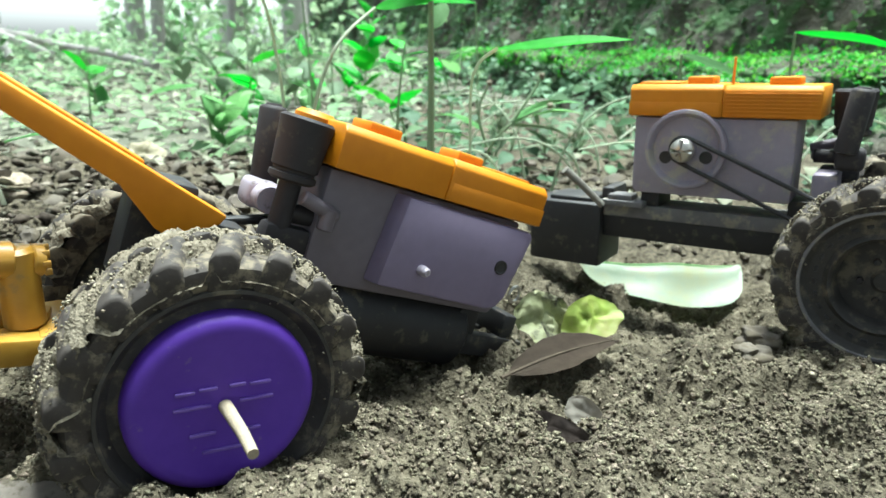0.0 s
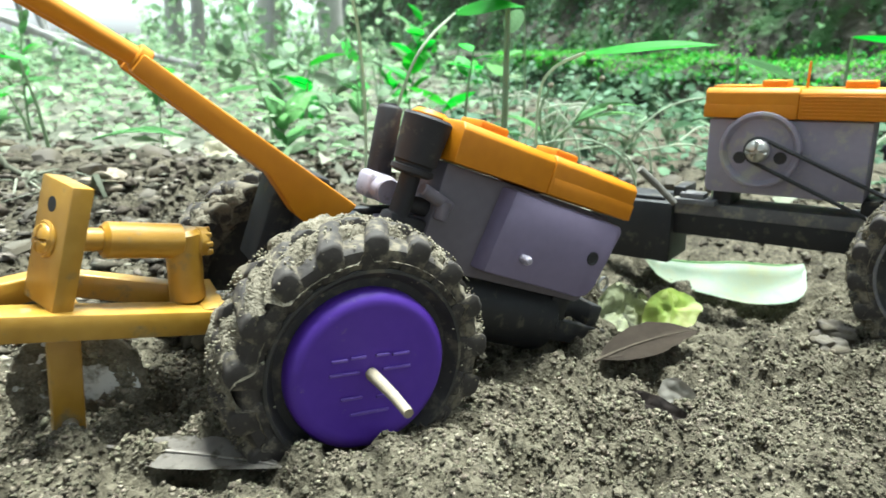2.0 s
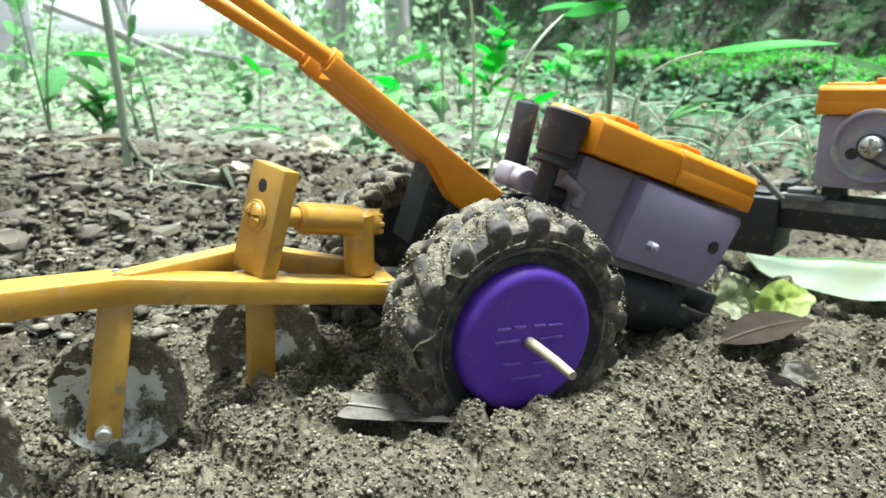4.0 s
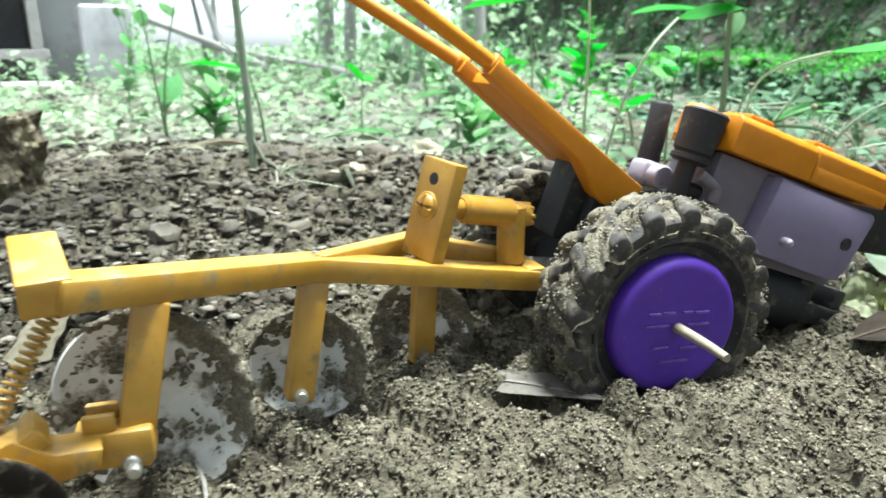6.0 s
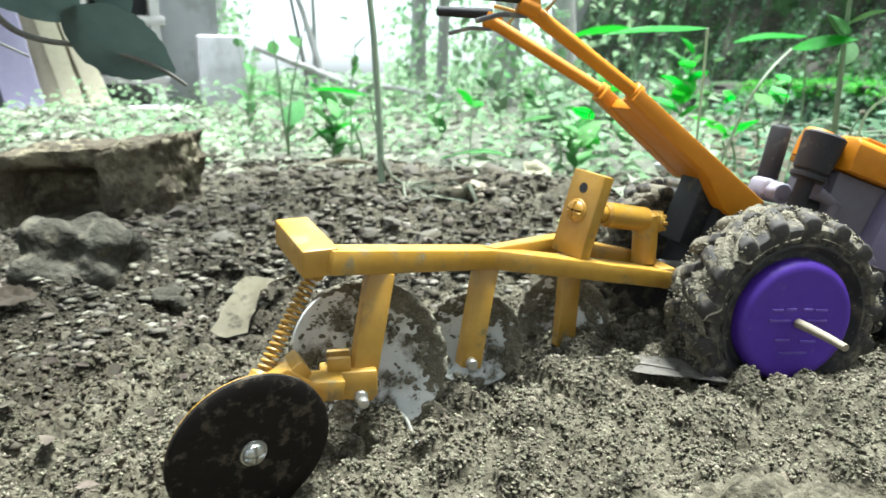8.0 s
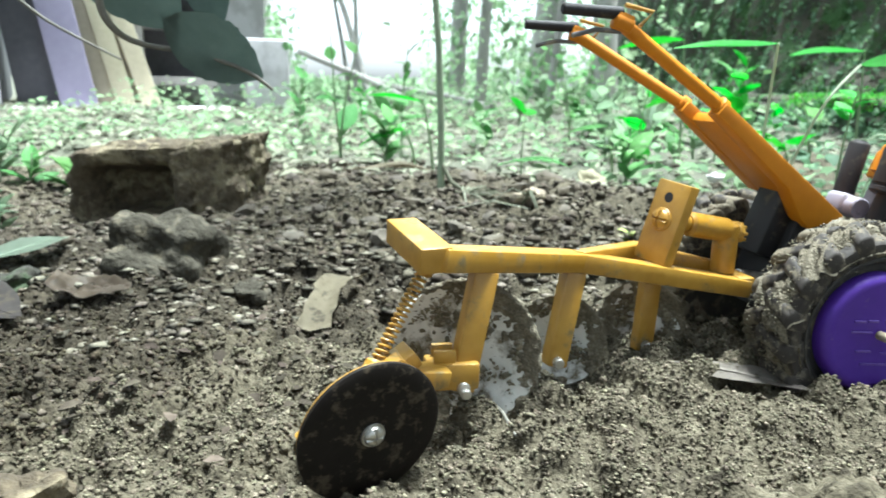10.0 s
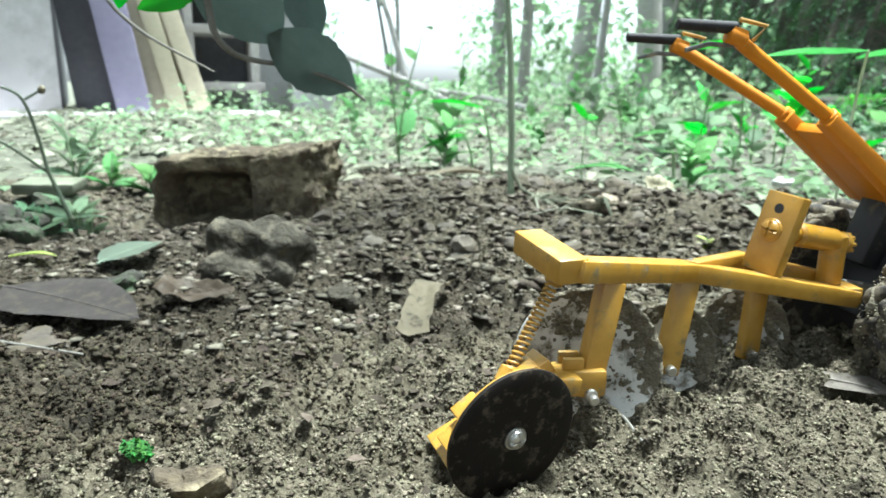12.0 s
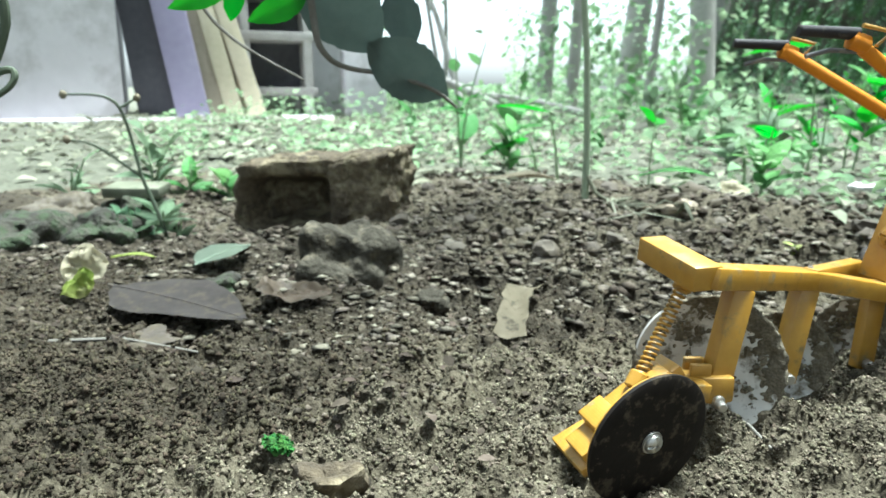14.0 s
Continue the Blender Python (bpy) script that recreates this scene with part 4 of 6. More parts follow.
    part("pulley_screw", moved(screw_head(3.5, 2.4), pose(53.6, 51.1, 29.4, -90)), M_STEEL, pul, "cross-head steel screw")
    hub, far, rr = (53.6, 29.4), (12.0, 11.0), 3.8
    d = Vector((far[0] - hub[0], far[1] - hub[1])).normalized()
    nn = Vector((-d.y, d.x))
    loop = []
    for t in np.linspace(0, math.pi, 12):
        q = Vector(hub) + rr * (math.cos(t) * nn - math.sin(t) * d)
        loop.append((q.x, 50.2, q.y))
    for t in np.linspace(0, math.pi, 12):
        q = Vector(far) + rr * (-math.cos(t) * nn + math.sin(t) * d)
        loop.append((q.x, 50.2, q.y))
    add("drive_belt", sweep(loop + loop[:1], 0.62, 8), M_BELT, "thin black rubber drive belt")
    add("drive_pulley", lathe([(0, 1.4), (2.6, 1.4), (4.4, 1.0), (3.4, 0), (4.4, -1.0), (2.2, -1.4), (0, -1.4)], 36, pose(12, 50.2, 11, -90)), grey)
    add("drive_shaft", rod((12, 44, 11), (12, 51.5, 11), 1.2), M_STEEL)
    if arm:
        part("link_bar", beam([(6, 40, 38.2), (26, 40, 37.0)], 3.0, 1.6), M_BLACK, root, "thin black link bar")
        # handlebar: a broad slotted slab that carries two round bars with grips
        low, top = Vector((1.6, 0, 24.1)), Vector((-44.5, 0, 39.6))
        d = (low - top).normalized()
        up = Vector((-d.z, 0, d.x))
        if up.z < 0:
            up = -up
        q = lambda s, h: (lambda v: (v.x, v.z))(top + d * s + up * h)
        length = (low - top).length
        bar = join(prism([q(0, 0), q(length, 0), q(length - 0.4, -2.0), q(length - 6, -9.0), q(length - 10, -8.6), q(length - 19, -5.0), q(0, -3.8)], 29.2, 35.2, "y", 0.5),
                   prism([q(0, 0), q(length * 0.72, 0), q(length * 0.74, -5.0), q(0, -3.8)], 48.6, 54.6, "y", 0.5),
                   prism([q(4, -0.6), q(length - 8, -0.6), q(length - 10, -5.0), q(4, -3.6)], 34.8, 49.0, "y", 0.4))
        hb = add("handlebar", bar, M_ORANGE, "broad orange plastic handlebar with two prongs")
        for b, bb, e_a, e_c in ((32.2, 28.8, -80.8, 47.2), (51.6, 62.5, -79.8, 46.8)):
            s = (-43.6, b, 38.2)
            e = (e_a, bb, e_c)
            part("handle_bar", rod(s, e, 1.75), M_ORANGE, hb)
            part("bar_collar", rod((-45.6, b + (bb - b) * 0.06, 38.8), (-43.2, b, 38.1), 2.4), M_ORANGE, hb)
            h0 = Vector(e) + Vector((1.2, 0, 0.2))
            fwd = Vector((-15, (bb - b) * 0.2, -4.6))
            part("grip_bracket", join(rod(h0 + Vector((3, 0, -0.6)), h0 + fwd * 0.12, 2.1), block(h0.x - 2, h0.x + 2.8, bb - 1.7, bb + 1.7, h0.z - 2.4, h0.z + 1.8, 0.7)), M_ORANGE, hb)
            part("grip", rod(h0 + fwd * 0.02 + Vector((0, 0, 1.6)), h0 + fwd + Vector((0, 0, 1.6)), 1.55, 1.35), M_DARK, hb, "dark hand grip")
            part("clutch_lever", sweep([h0 + Vector((1, 0, -2.4)), h0 + Vector((-5, 0.6, -4.2)), h0 + Vector((-10, 0.6, -7.6))], 0.6, 8), M_DUSTY_PLATE, hb, "thin metal lever")
            part("grip_clip", sweep([h0 + Vector((4.6, -1, 0.2)), h0 + Vector((6.4, -1, 4.4)), h0 + Vector((-0.8, -1, 3.4))], 0.55, 8), M_YELLOW, hb)
    return root


T1 = pose(-0.0341, 0.0947, -0.0004, 0, 0, 31)
tractor(T1, 19.3, "orange and grey toy walking tractor with a purple-capped wheel", True)
T2 = pose(0.1249, 0.1809, 0.001, 0, 0, 145.4) @ pose(0, -0.036, 0)
tractor(T2, 2.7, "orange and grey toy walking tractor standing level on soil", False, arm=False, axle_z=17.0, seed=40, weight=True, drop=-1.0)

# ---- disc plough hitched behind the first tractor ----
plough = tagged(empty("toy_disc_plough", T1), "ochre yellow plastic toy disc plough with muddy discs on the soil", "toy plough")


def pp(name, bm, mat, label="", under=None):
    return part(name, bm, mat, under or plough, label)


pp("frame", beam([(-20.5, 25.8, 23.0), (-71.5, 17.0, 33.3), (-109.6, -11.8, 42.0)], 7.2, 4.6), M_YELLOW, "ochre plastic plough beam")
pp("rail", beam([(-71.0, 16.4, 33.6), (-47.0, 36.0, 31.0), (-22.0, 31.0, 25.6)], 4.0, 4.6), M_YELLOW)
pp("hitch_bar", beam([(-21.5, 22.5, 24.0), (-21.5, 40.0, 24.0)], 4.5, 4.6), M_YELLOW)
pp("tail_bar", beam([(-109.4, -14.0, 41.9), (-114.6, 5.0, 44.0)], 6.6, 5.2), M_YELLOW)
for p in ((-109.0, -12.6, 43.6), (-71.2, 15.8, 36.4)):
    pp("rivet", lathe([(0, 0.35), (0.5, 0.3), (0.7, 0)], 12, pose(*p)), M_TWIG)
# upright hitch plate with its screw and hole
pl = pose(-45.2, 24.0, 41.0, 0, 15, 0) @ pose(0, 0, 0, 0, 0, 25)
plate = pp("hitch_plate", moved(block(-1.8, 1.8, -5.0, 5.0, -10.5, 10.5, 0.4), pl), M_YELLOW, "upright ochre hitch plate")
# The plate is solid: a dark disc gives the hole its shade.
pp("plate_hole_disc", moved(lathe([(0, 0.05), (1.3, 0.05), (1.3, -0.3)], 20, pose(-1.8, 0.4, 6.4, 0, -90)), pl), M_BELT, under=plate)
pp("plate_screw", moved(join(moved(screw_head(2.6, 1.8), pose(-1.8, 0.4, 0.6, 0, -90)), rod((-1.6, 0.4, 0.6), (-2.4, 0.4, 0.6), 3.1)), pl), M_YELLOW, "painted cross-head screw", under=plate)
pp("hitch_pin", join(rod((-43, 23.8, 41.4), (-37.5, 25.4, 40.4), 2.0), rod((-39, 25, 40.6), (-25.5, 28.4, 38.0), 3.2, w=0.8)), M_YELLOW, "round hitch pin")
pp("hitch_elbow", join(rod((-25.4, 28.6, 40.2), (-25.4, 28.6, 26), 3.2, w=0.8), rod((-23.5, 28.8, 37.6), (-21.6, 29.4, 37.2), 2.8)), M_YELLOW)
for i in range(8):
    a = 2 * math.pi * i / 8
    pp("elbow_tooth", block(-21.6, -20.4, 29.3 + 2.5 * math.cos(a) - 0.5, 29.3 + 2.5 * math.cos(a) + 0.5, 37.2 + 2.3 * math.sin(a) - 0.45, 37.2 + 2.3 * math.sin(a) + 0.45, 0.2), M_YELLOW)
pp("hitch_link", rod((-20, 30, 25.5), (-6, 34, 22.5), 1.3), M_STEEL, "thin steel hitch rod")


def disc(place, r, turn, tip, seed, coat=0.0):
    """A dished disc with a broken coat of mud; it faces -y before it is turned."""
    m = pose(*place, 0, 0, turn) @ pose(0, 0, 0, 90 + tip, 0, 0)
    d = pp("disc", moved(lathe([(0, -2.6), (3, -2.5), (r * 0.55, -1.6), (r * 0.82, -0.4), (r, 1.0), (r + 0.1, 1.3), (r * 0.98, 1.6), (r * 0.8, 0.4), (r * 0.5, -0.9), (0, -1.9)], 64), m), M_DISC, "pale plastic disc smeared with mud")
    na, nr = 190, 44
    a = np.linspace(0, 2 * math.pi, na, endpoint=False)
    A, Q = np.meshgrid(a, np.linspace(0.06, 1.03, nr), indexing="ij")
    X, Y = Q * r * np.cos(A), Q * r * np.sin(A)
    cover = value_noise(X / 5.5 + 70, Y / 5.5 + 70, seed) * 0.42 + value_noise(X / 2.0 + 70, Y / 2.0 + 70, seed + 1) * 0.33 + value_noise(X / 0.9 + 70, Y / 0.9 + 70, seed + 3) * 0.25
    cover = np.clip((cover + coat + 0.30 * Q ** 3 + 0.10 * Y / r + 0.16 * X / r - 0.60) * 5, 0, 1)
    lump = value_noise(X / 1.1 + 70, Y / 1.1 + 70, seed + 2)
    Z = np.interp(Q, (0, 0.5, 0.8, 1.0, 1.03), (-1.9, -0.9, 0.4, 1.6, 1.2)) - 0.5 + cover * (0.55 + 0.9 * lump)
    skin = np.stack([X * (1 + 0.03 * (lump - 0.5)), Y * (1 + 0.03 * (lump - 0.5)), Z], 2).reshape(-1, 3)
    skin = (skin @ np.array(m.to_3x3()).T + np.array(m.translation)) * MM
    caked("disc_mud", skin, na, nr, plough, True, "lumpy mud caked on the disc")
    rg = np.random.default_rng(seed)
    n = 1500
    rad, a = r * np.sqrt(rg.uniform(0.08, 1, n)), rg.uniform(0, 2 * np.pi, n)
    keep = value_noise(rad * np.cos(a) / 4 + 40, rad * np.sin(a) / 4 + 40, seed) + 0.45 * (rad / r) ** 2 + 0.2 * rg.random(n) > 0.85
    rad, a = rad[keep], a[keep]
    q = np.stack([rad * np.cos(a), rad * np.sin(a), 1.4 * (rad / r) ** 2 - 1.0 + 0.3], 1)
    R = np.array(m.to_3x3())
    q = (q @ R.T + np.array(m.translation)) * MM
    s = (0.3 + 0.75 * rg.random(len(q)) ** 2) * MM
    ob = scatter("disc_mud", chip_template(seed), q, rotations(rg, len(q)), np.stack([s, s, s * 0.8], 1), M_MUD, False)
    ob.parent = plough
    tagged(ob, "dry mud stuck to the disc", kind="stuff")


for i, (top, bottom, wid, dc, r) in enumerate((((-98.2, -4.4, 37.4), (-103.2, -7.0, 12.6), 4.6, (-100.2, 2.6, 16.9), 16.2),
                                              ((-71.6, 16.2, 31.6), (-76.2, 13.6, 8), 4.6, (-73.0, 20.5, 11.8), 11.6),
                                              ((-46.2, 27.0, 30), (-47.6, 26.2, 6), 3.4, (-45.0, 34.0, 11.0), 11.6))):
    st = pp("shank", beam([top, bottom], wid, 5.2, up=(1, 0.15, 0.2)), M_YELLOW, "flat ochre shank")
    pp("shank_bolt", rod((bottom[0] + 0.3, bottom[1] - 3.8, bottom[2] + 1.6), (bottom[0] + 0.3, bottom[1] + 7, bottom[2] + 1.6), 1.35), M_STEEL, under=st)
    disc(dc, r, -16, -6, 60 + i, (0.05, 0.07, 0.16)[i])

# coulter wheel on its sprung arm
spring = []
s0, s1 = Vector((-110.8, -5.2, 37.6)), Vector((-121.2, -12.6, 20.6))
ax = (s1 - s0).normalized()
e1 = ax.orthogonal().normalized()
e2 = ax.cross(e1)
for i in range(305):
    t = i / 304
    spring.append(s0 + (s1 - s0) * t + 1.2 * (math.cos(t * 2 * math.pi * 19) * e1 + math.sin(t * 2 * math.pi * 19) * e2))
pp("spring", sweep(spring, 0.29, 6), M_YELLOW, "ochre painted coil spring")
pp("spring_seat", join(rod(s1 + ax * -1.2, s1 + ax * 2.4, 2.1), rod(s0 + ax * -2.5, s0 + ax * 0.6, 2.0)), M_YELLOW)
pp("coulter_bracket", join(block(-110.5, -99.6, -10.2, -3.8, 13.6, 19.4, 0.7), moved(prism([(-7, -2.6), (0, -3.2), (6, -1), (6, 2.2), (0, 1.6), (-5, 4.0), (-8.5, 2.0)], -3.0, 3.2, "y", 0.4), pose(-112.5, -11.5, 18.2, 0, 12, 10)), block(-109, -104.5, -9.4, -8.0, 19.2, 22.0, 0.4), block(-109, -104.5, -5.6, -4.2, 19.2, 22.0, 0.4)), M_YELLOW, "ochre clamp on the shank")
pp("bracket_bolt", rod((-102.6, -12.0, 13.4), (-102.6, -6, 13.4), 1.1), M_STEEL)
arm_m = pose(-124.5, -13.5, 15.6, 0, 0, 14) @ pose(0, 0, 0, 0, -34, 0)
pp("coulter_arm", join(moved(block(-3, 13.5, -3.5, 3.5, -2.2, 1.2, 0.5), arm_m), moved(block(-8.0, -2.0, -7, 5.0, -2.6, 1.4, 0.5), arm_m), moved(block(-13.5, -7.4, -4, 4, -4.4, -1.0, 0.5), arm_m),
     moved(prism([(-9.5, -6.5), (0.5, -7.5), (0.5, 6.5), (-9.5, 7.5)], -6.8, -4.4, "z", 0.4), pose(-129.6, -12.2, 12.6, 0, 0, 14) @ pose(0, 0, 0, 0, -30, 0))), M_YELLOW, "ochre coulter arm")
cm = pose(-122.3, -24.0, 13.1, 0, 0, 24) @ pose(0, 0, 0, 98, 0, 0)
pp("coulter_wheel", moved(lathe([(0, 0.9), (10, 0.9), (13.4, 0.8), (14.0, 0.4), (14.0, -0.3), (0, -0.3)], 72), cm), M_COULTER, "black coulter disc flecked with mud")
pp("coulter_rim", moved(lathe([(0, -0.3), (13.8, -0.3), (13.95, -0.5), (13.8, -0.8), (0, -0.8)], 72), cm), M_YELLOW)
pp("coulter_bolt", moved(join(moved(screw_head(2.0, 1.5), pose(0, 0, 1.0)), lathe([(0, 1.2), (2.3, 1.2), (2.4, 0.8)], 24)), cm), M_STEEL, "steel cross-head bolt")
pp("coulter_axle", rod((-122.6, -22.6, 11.2), (-127.2, -13.0, 12.2), 1.6), M_YELLOW)

# ---- stones, fallen leaves and twigs on the soil ----
def stone_bm(sx, sy, sz, seed, cuts=3, rough=0.25, flat=0.0):
    bm = bmesh.new()
    bmesh.ops.create_icosphere(bm, subdivisions=cuts, radius=1)
    off = Vector((seed * 7.3, seed * 3.1, seed * 1.7))
    for v in bm.verts:
        d = v.co.normalized()
        k = 1 + rough * noise.noise(d * 1.3 + off) * 1.6 + rough * 0.5 * noise.noise(d * 3.1 + off)
        v.co = d * k
        if flat:
            v.co = Vector([math.copysign(abs(c) ** (1 - flat), c) for c in v.co])
        v.co = Vector((v.co.x * sx, v.co.y * sy, v.co.z * sz))
    return bm


def rest(ob, x, y, lift=0.0, rz=0.0, rx=0.0, ry=0.0):
    ob.matrix_world = pose(x, y, gz(x, y) + lift, rx, ry, rz)
    return ob


# weathered brick end, hollow and dark on the near side
bm = block(-49, 49, -24, 24, -21, 23, 4, 2)
bmesh.ops.subdivide_edges(bm, edges=bm.edges[:], cuts=18, use_grid_fill=True)
for v in bm.verts:
    q = v.co / 26
    hollow = math.exp(-((v.co.x + 15) / 23) ** 6 - ((v.co.z + 2) / 14) ** 6) if v.co.y < -18 else 0
    v.co += v.co.normalized() * (5.0 * noise.noise(q) + 4.2 * noise.noise(q * 2.7) + 2.6 * noise.noise(q * 6.5) + 1.2 * noise.noise(q * 14))
    v.co.y += 34 * hollow
    v.co.z += 4.5 * (v.co.x / 56)
brick = tagged(mesh_ob("broken_brick", bm, M_BRICK), "weathered dark brown broken brick lying on the soil", "brick")
brick.matrix_world = pose(-0.368, 0.217, 0.015, 0, -2, 15)
rock = tagged(mesh_ob("rock", stone_bm(20, 17, 20, 6, 5, 0.42, 0.25), M_ROCK), "grey-green angular rock half sunk in soil", "rock")
rock.matrix_world = pose(-0.275, 0.114, 0.001, 4, 3, 18)
for i, (x, y, s, lab) in enumerate(((-0.432, 0.110, 17, "dark mossy stone among small plants"), (-0.1835, -0.0135, 4.6, "mossy stone beside a green sprig"), (-0.510, 0.137, 16, "grey stone in a heap of soil"),
                                   (-0.232, 0.112, 6, "dark round pebble on the soil"), (0.086, 0.168, 4, "smooth grey pebble beside the tyre"), (0.081, 0.160, 4, "smooth grey pebble beside the tyre"),
                                   (-0.287, 0.022, 8, "flat grey stone chip on the soil"), (-0.309, 0.072, 11, "dark mossy stone among small plants"), (-0.455, 0.082, 20, "dark clod in a heap of soil"), (-0.482, 0.168, 14, "dark mossy stone among small plants"))):
    ob = tagged(mesh_ob("stone", stone_bm(s * 1.25, s, s * (0.35 if i == 6 else 1.15 if i == 1 else 0.7), 11 + i, 4, 0.5, 0.15), M_BRICK if i == 1 else M_MOSSY_STONE if i in (0, 7, 8, 9) else M_ROCK if i == 3 else M_PEBBLE), lab, "stone")
    rest(ob, x, y, 0.0, 40 * i)
# a mound grown over with moss, and a tuft of moss on the bare soil
def moss_tuft(label, x, y, rx, ry, rz, n, lo, hi, mat, seed, core):
    """Small leaflets standing off a low rounded heart."""
    rg = np.random.default_rng(seed)
    root = tagged(empty("moss_tuft", pose(x, y, gz(x, y) - 0.25 * rz)), label, "moss")
    part("heart", moved(stone_bm(rx * 920, ry * 920, rz * 920, seed, 3, 0.4), pose(0, 0, 0)), core, root)
    d = rg.normal(0, 1, (n, 3))
    d /= np.linalg.norm(d, axis=1)[:, None]
    d[:, 2] = np.abs(d[:, 2])
    q = d * np.array([rx, ry, rz]) * rg.uniform(0.75, 1.08, n)[:, None]
    s = rg.uniform(lo, hi, n)
    ob = scatter("moss_cover", LEAFLET, q, rotations(rg, n, 1.5), np.stack([s * 1.3, s, s], 1), mat)
    ob.parent = root
    tagged(ob, kind="stuff")


moss_tuft("low mound grown over with dull green moss", -0.440, 0.122, 0.024, 0.018, 0.015, 420, 0.003, 0.008, M_BANK_LEAF, 4, M_MOSSY_STONE)
moss_tuft("bright green tuft of moss on bare soil", -0.1965, -0.0145, 0.0036, 0.0018, 0.0017, 520, 0.0005, 0.0014, M_TUFT, 8, M_TUFT)
r = random.Random(8)
pebble_meshes = []
for k in range(6):
    ob = mesh_ob("pebble", stone_bm(1, 0.8, 0.55, 30 + k, 2, 0.35), M_PEBBLE)
    pebble_meshes.append(ob.data)
    bpy.data.objects.remove(ob)
for i in range(270):
    x, y = r.uniform(-0.42, 0.10), r.uniform(0.17, 0.42)
    if x > -0.06 and y < 0.27:
        y += 0.12
    s = r.uniform(2.0, 4.4) + 5 * r.random() ** 4
    ob = tagged(new("pebble", pebble_meshes[i % 6]), "grey pebble lying on the soil", "pebble", "pebbles on the soil")
    ob.matrix_world = pose(x, y, gz(x, y) + 0.0002 * s, r.uniform(-20, 20), r.uniform(-20, 20), r.uniform(0, 360)) @ Matrix.Scale(s, 4)


def fallen_leaf(label, mat, x, y, rz, length, width, lift=0.002, rx=0, ry=0, name="fallen_leaf", **kw):
    """A leaf on the soil; x, y is its stalk end, rz the way it points (0 along y)."""
    ob = tagged(empty(name, pose(x, y, gz(x, y) + lift, rx, ry, rz)), label, "leaf")
    part("blade", leaf_bm(length, width, **kw), mat, ob)
    part("midrib", sweep([(0, length * t, kw.get("curl", 0.25) * length * (t - t * t) + 0.12) for t in np.linspace(-0.06, 0.96, 14)], 0.55, 6, 0.15), mat, ob)
    return ob


fallen_leaf("large dull slate-brown dead leaf flat on the soil", M_LEAF_DULL, -0.335, 0.047, -92, 70, 31, 0.008, ry=7, fold=0.06, curl=0.05, wave=0.035, n=18, seed=2)
fallen_leaf("grey-green leaf on the soil", M_LEAF_GREYG, -0.334, 0.086, 12, 40, 20, 0.005, fold=0.12, curl=0.1, seed=3)
fallen_leaf("curled brown dead leaf on the soil", M_LEAF_BROWN, -0.302, 0.088, -96, 38, 22, 0.003, fold=0.2, curl=0.2, wave=0.08, seed=4)
def bent_strip(label, mat, x, y, rz, length, width, seed):
    """A torn strip of dead leaf, arched along its length."""
    bm = bmesh.new()
    grid = []
    for i in range(15):
        t = i / 14
        w = width / 2 * (0.78 + 0.30 * t + 0.10 * math.sin(5 * t + seed) + 0.07 * math.sin(23 * t + seed) + 0.05 * math.sin(41 * t))
        grid.append([bm.verts.new((s * w + 4 * t * t, t * length * 0.93, 0.30 * length * math.sin(math.pi * t * 0.75) * 0.55 + 1.8 * s * s + 0.5 * math.sin(9 * t + 4 * s))) for s in (-1, -0.6, -0.2, 0.2, 0.6, 1)])
    for a, b in zip(grid, grid[1:]):
        for k in range(5):
            bm.faces.new((a[k], a[k + 1], b[k + 1], b[k]))
    bmesh.ops.solidify(bm, geom=bm.faces[:], thickness=0.3)
    bmesh.ops.recalc_face_normals(bm, faces=bm.faces)
    ob = mesh_ob("dry_leaf_strip", bm, mat)
    ob.matrix_world = pose(x, y, gz(x, y) + 0.004, 0, 0, rz)
    return tagged(ob, label, "leaf")


bent_strip("pale tan dry leaf bent on the soil", M_LEAF_TAN, -0.187, 0.085, 20, 46, 12, 2)
fallen_leaf("grey dry leaf lying against the wheel", M_LEAF_ASH, -0.0785, 0.0885, -96.0, 31, 8.5, 0.0048 - gz(-0.0785, 0.0885), ry=10, fold=0.10, curl=0.09, wave=0.03, seed=7)
def crumpled_leaf(label, mat, x, y, z, rx, ry, rz, a, b, seed, amp=3.5):
    """A broad leaf crushed into soft folds, about its middle; a, b are its half length and width."""
    bm = bmesh.new()
    off = Vector((seed * 3.7, seed * 1.9, seed * 0.7))
    rings = [[bm.verts.new((0, 0, 0))]]
    for k in range(1, 11):
        rings.append([])
        for i in range(40):
            th = 2 * math.pi * i / 40
            edge = 1 + 0.16 * noise.noise(Vector((math.cos(th), math.sin(th), 0)) * 1.6 + off) + 0.05 * noise.noise(Vector((math.cos(th), math.sin(th), 1)) * 6 + off)
            rings[-1].append(bm.verts.new((a * edge * k / 10 * math.cos(th), b * edge * k / 10 * math.sin(th), 0)))
    for i in range(40):
        bm.faces.new((rings[0][0], rings[1][i], rings[1][(i + 1) % 40]))
    for p, q in zip(rings[1:], rings[2:]):
        for i in range(40):
            bm.faces.new((p[i], q[i], q[(i + 1) % 40], p[(i + 1) % 40]))
    for v in bm.verts:
        v.co.z = amp * (1.5 * noise.noise(v.co * 0.10 + off) + abs(noise.noise(v.co * 0.22 + off)) + 0.3 * noise.noise(v.co * 0.6 + off)) + 0.5 * (abs(v.co.y) / b) * amp
    bmesh.ops.solidify(bm, geom=bm.faces[:], thickness=0.25)
    bmesh.ops.recalc_face_normals(bm, faces=bm.faces)
    ob = mesh_ob("fallen_leaf", bm, mat)
    ob.matrix_world = pose(x, y, z, rx, ry, rz)
    return tagged(ob, label, "leaf")


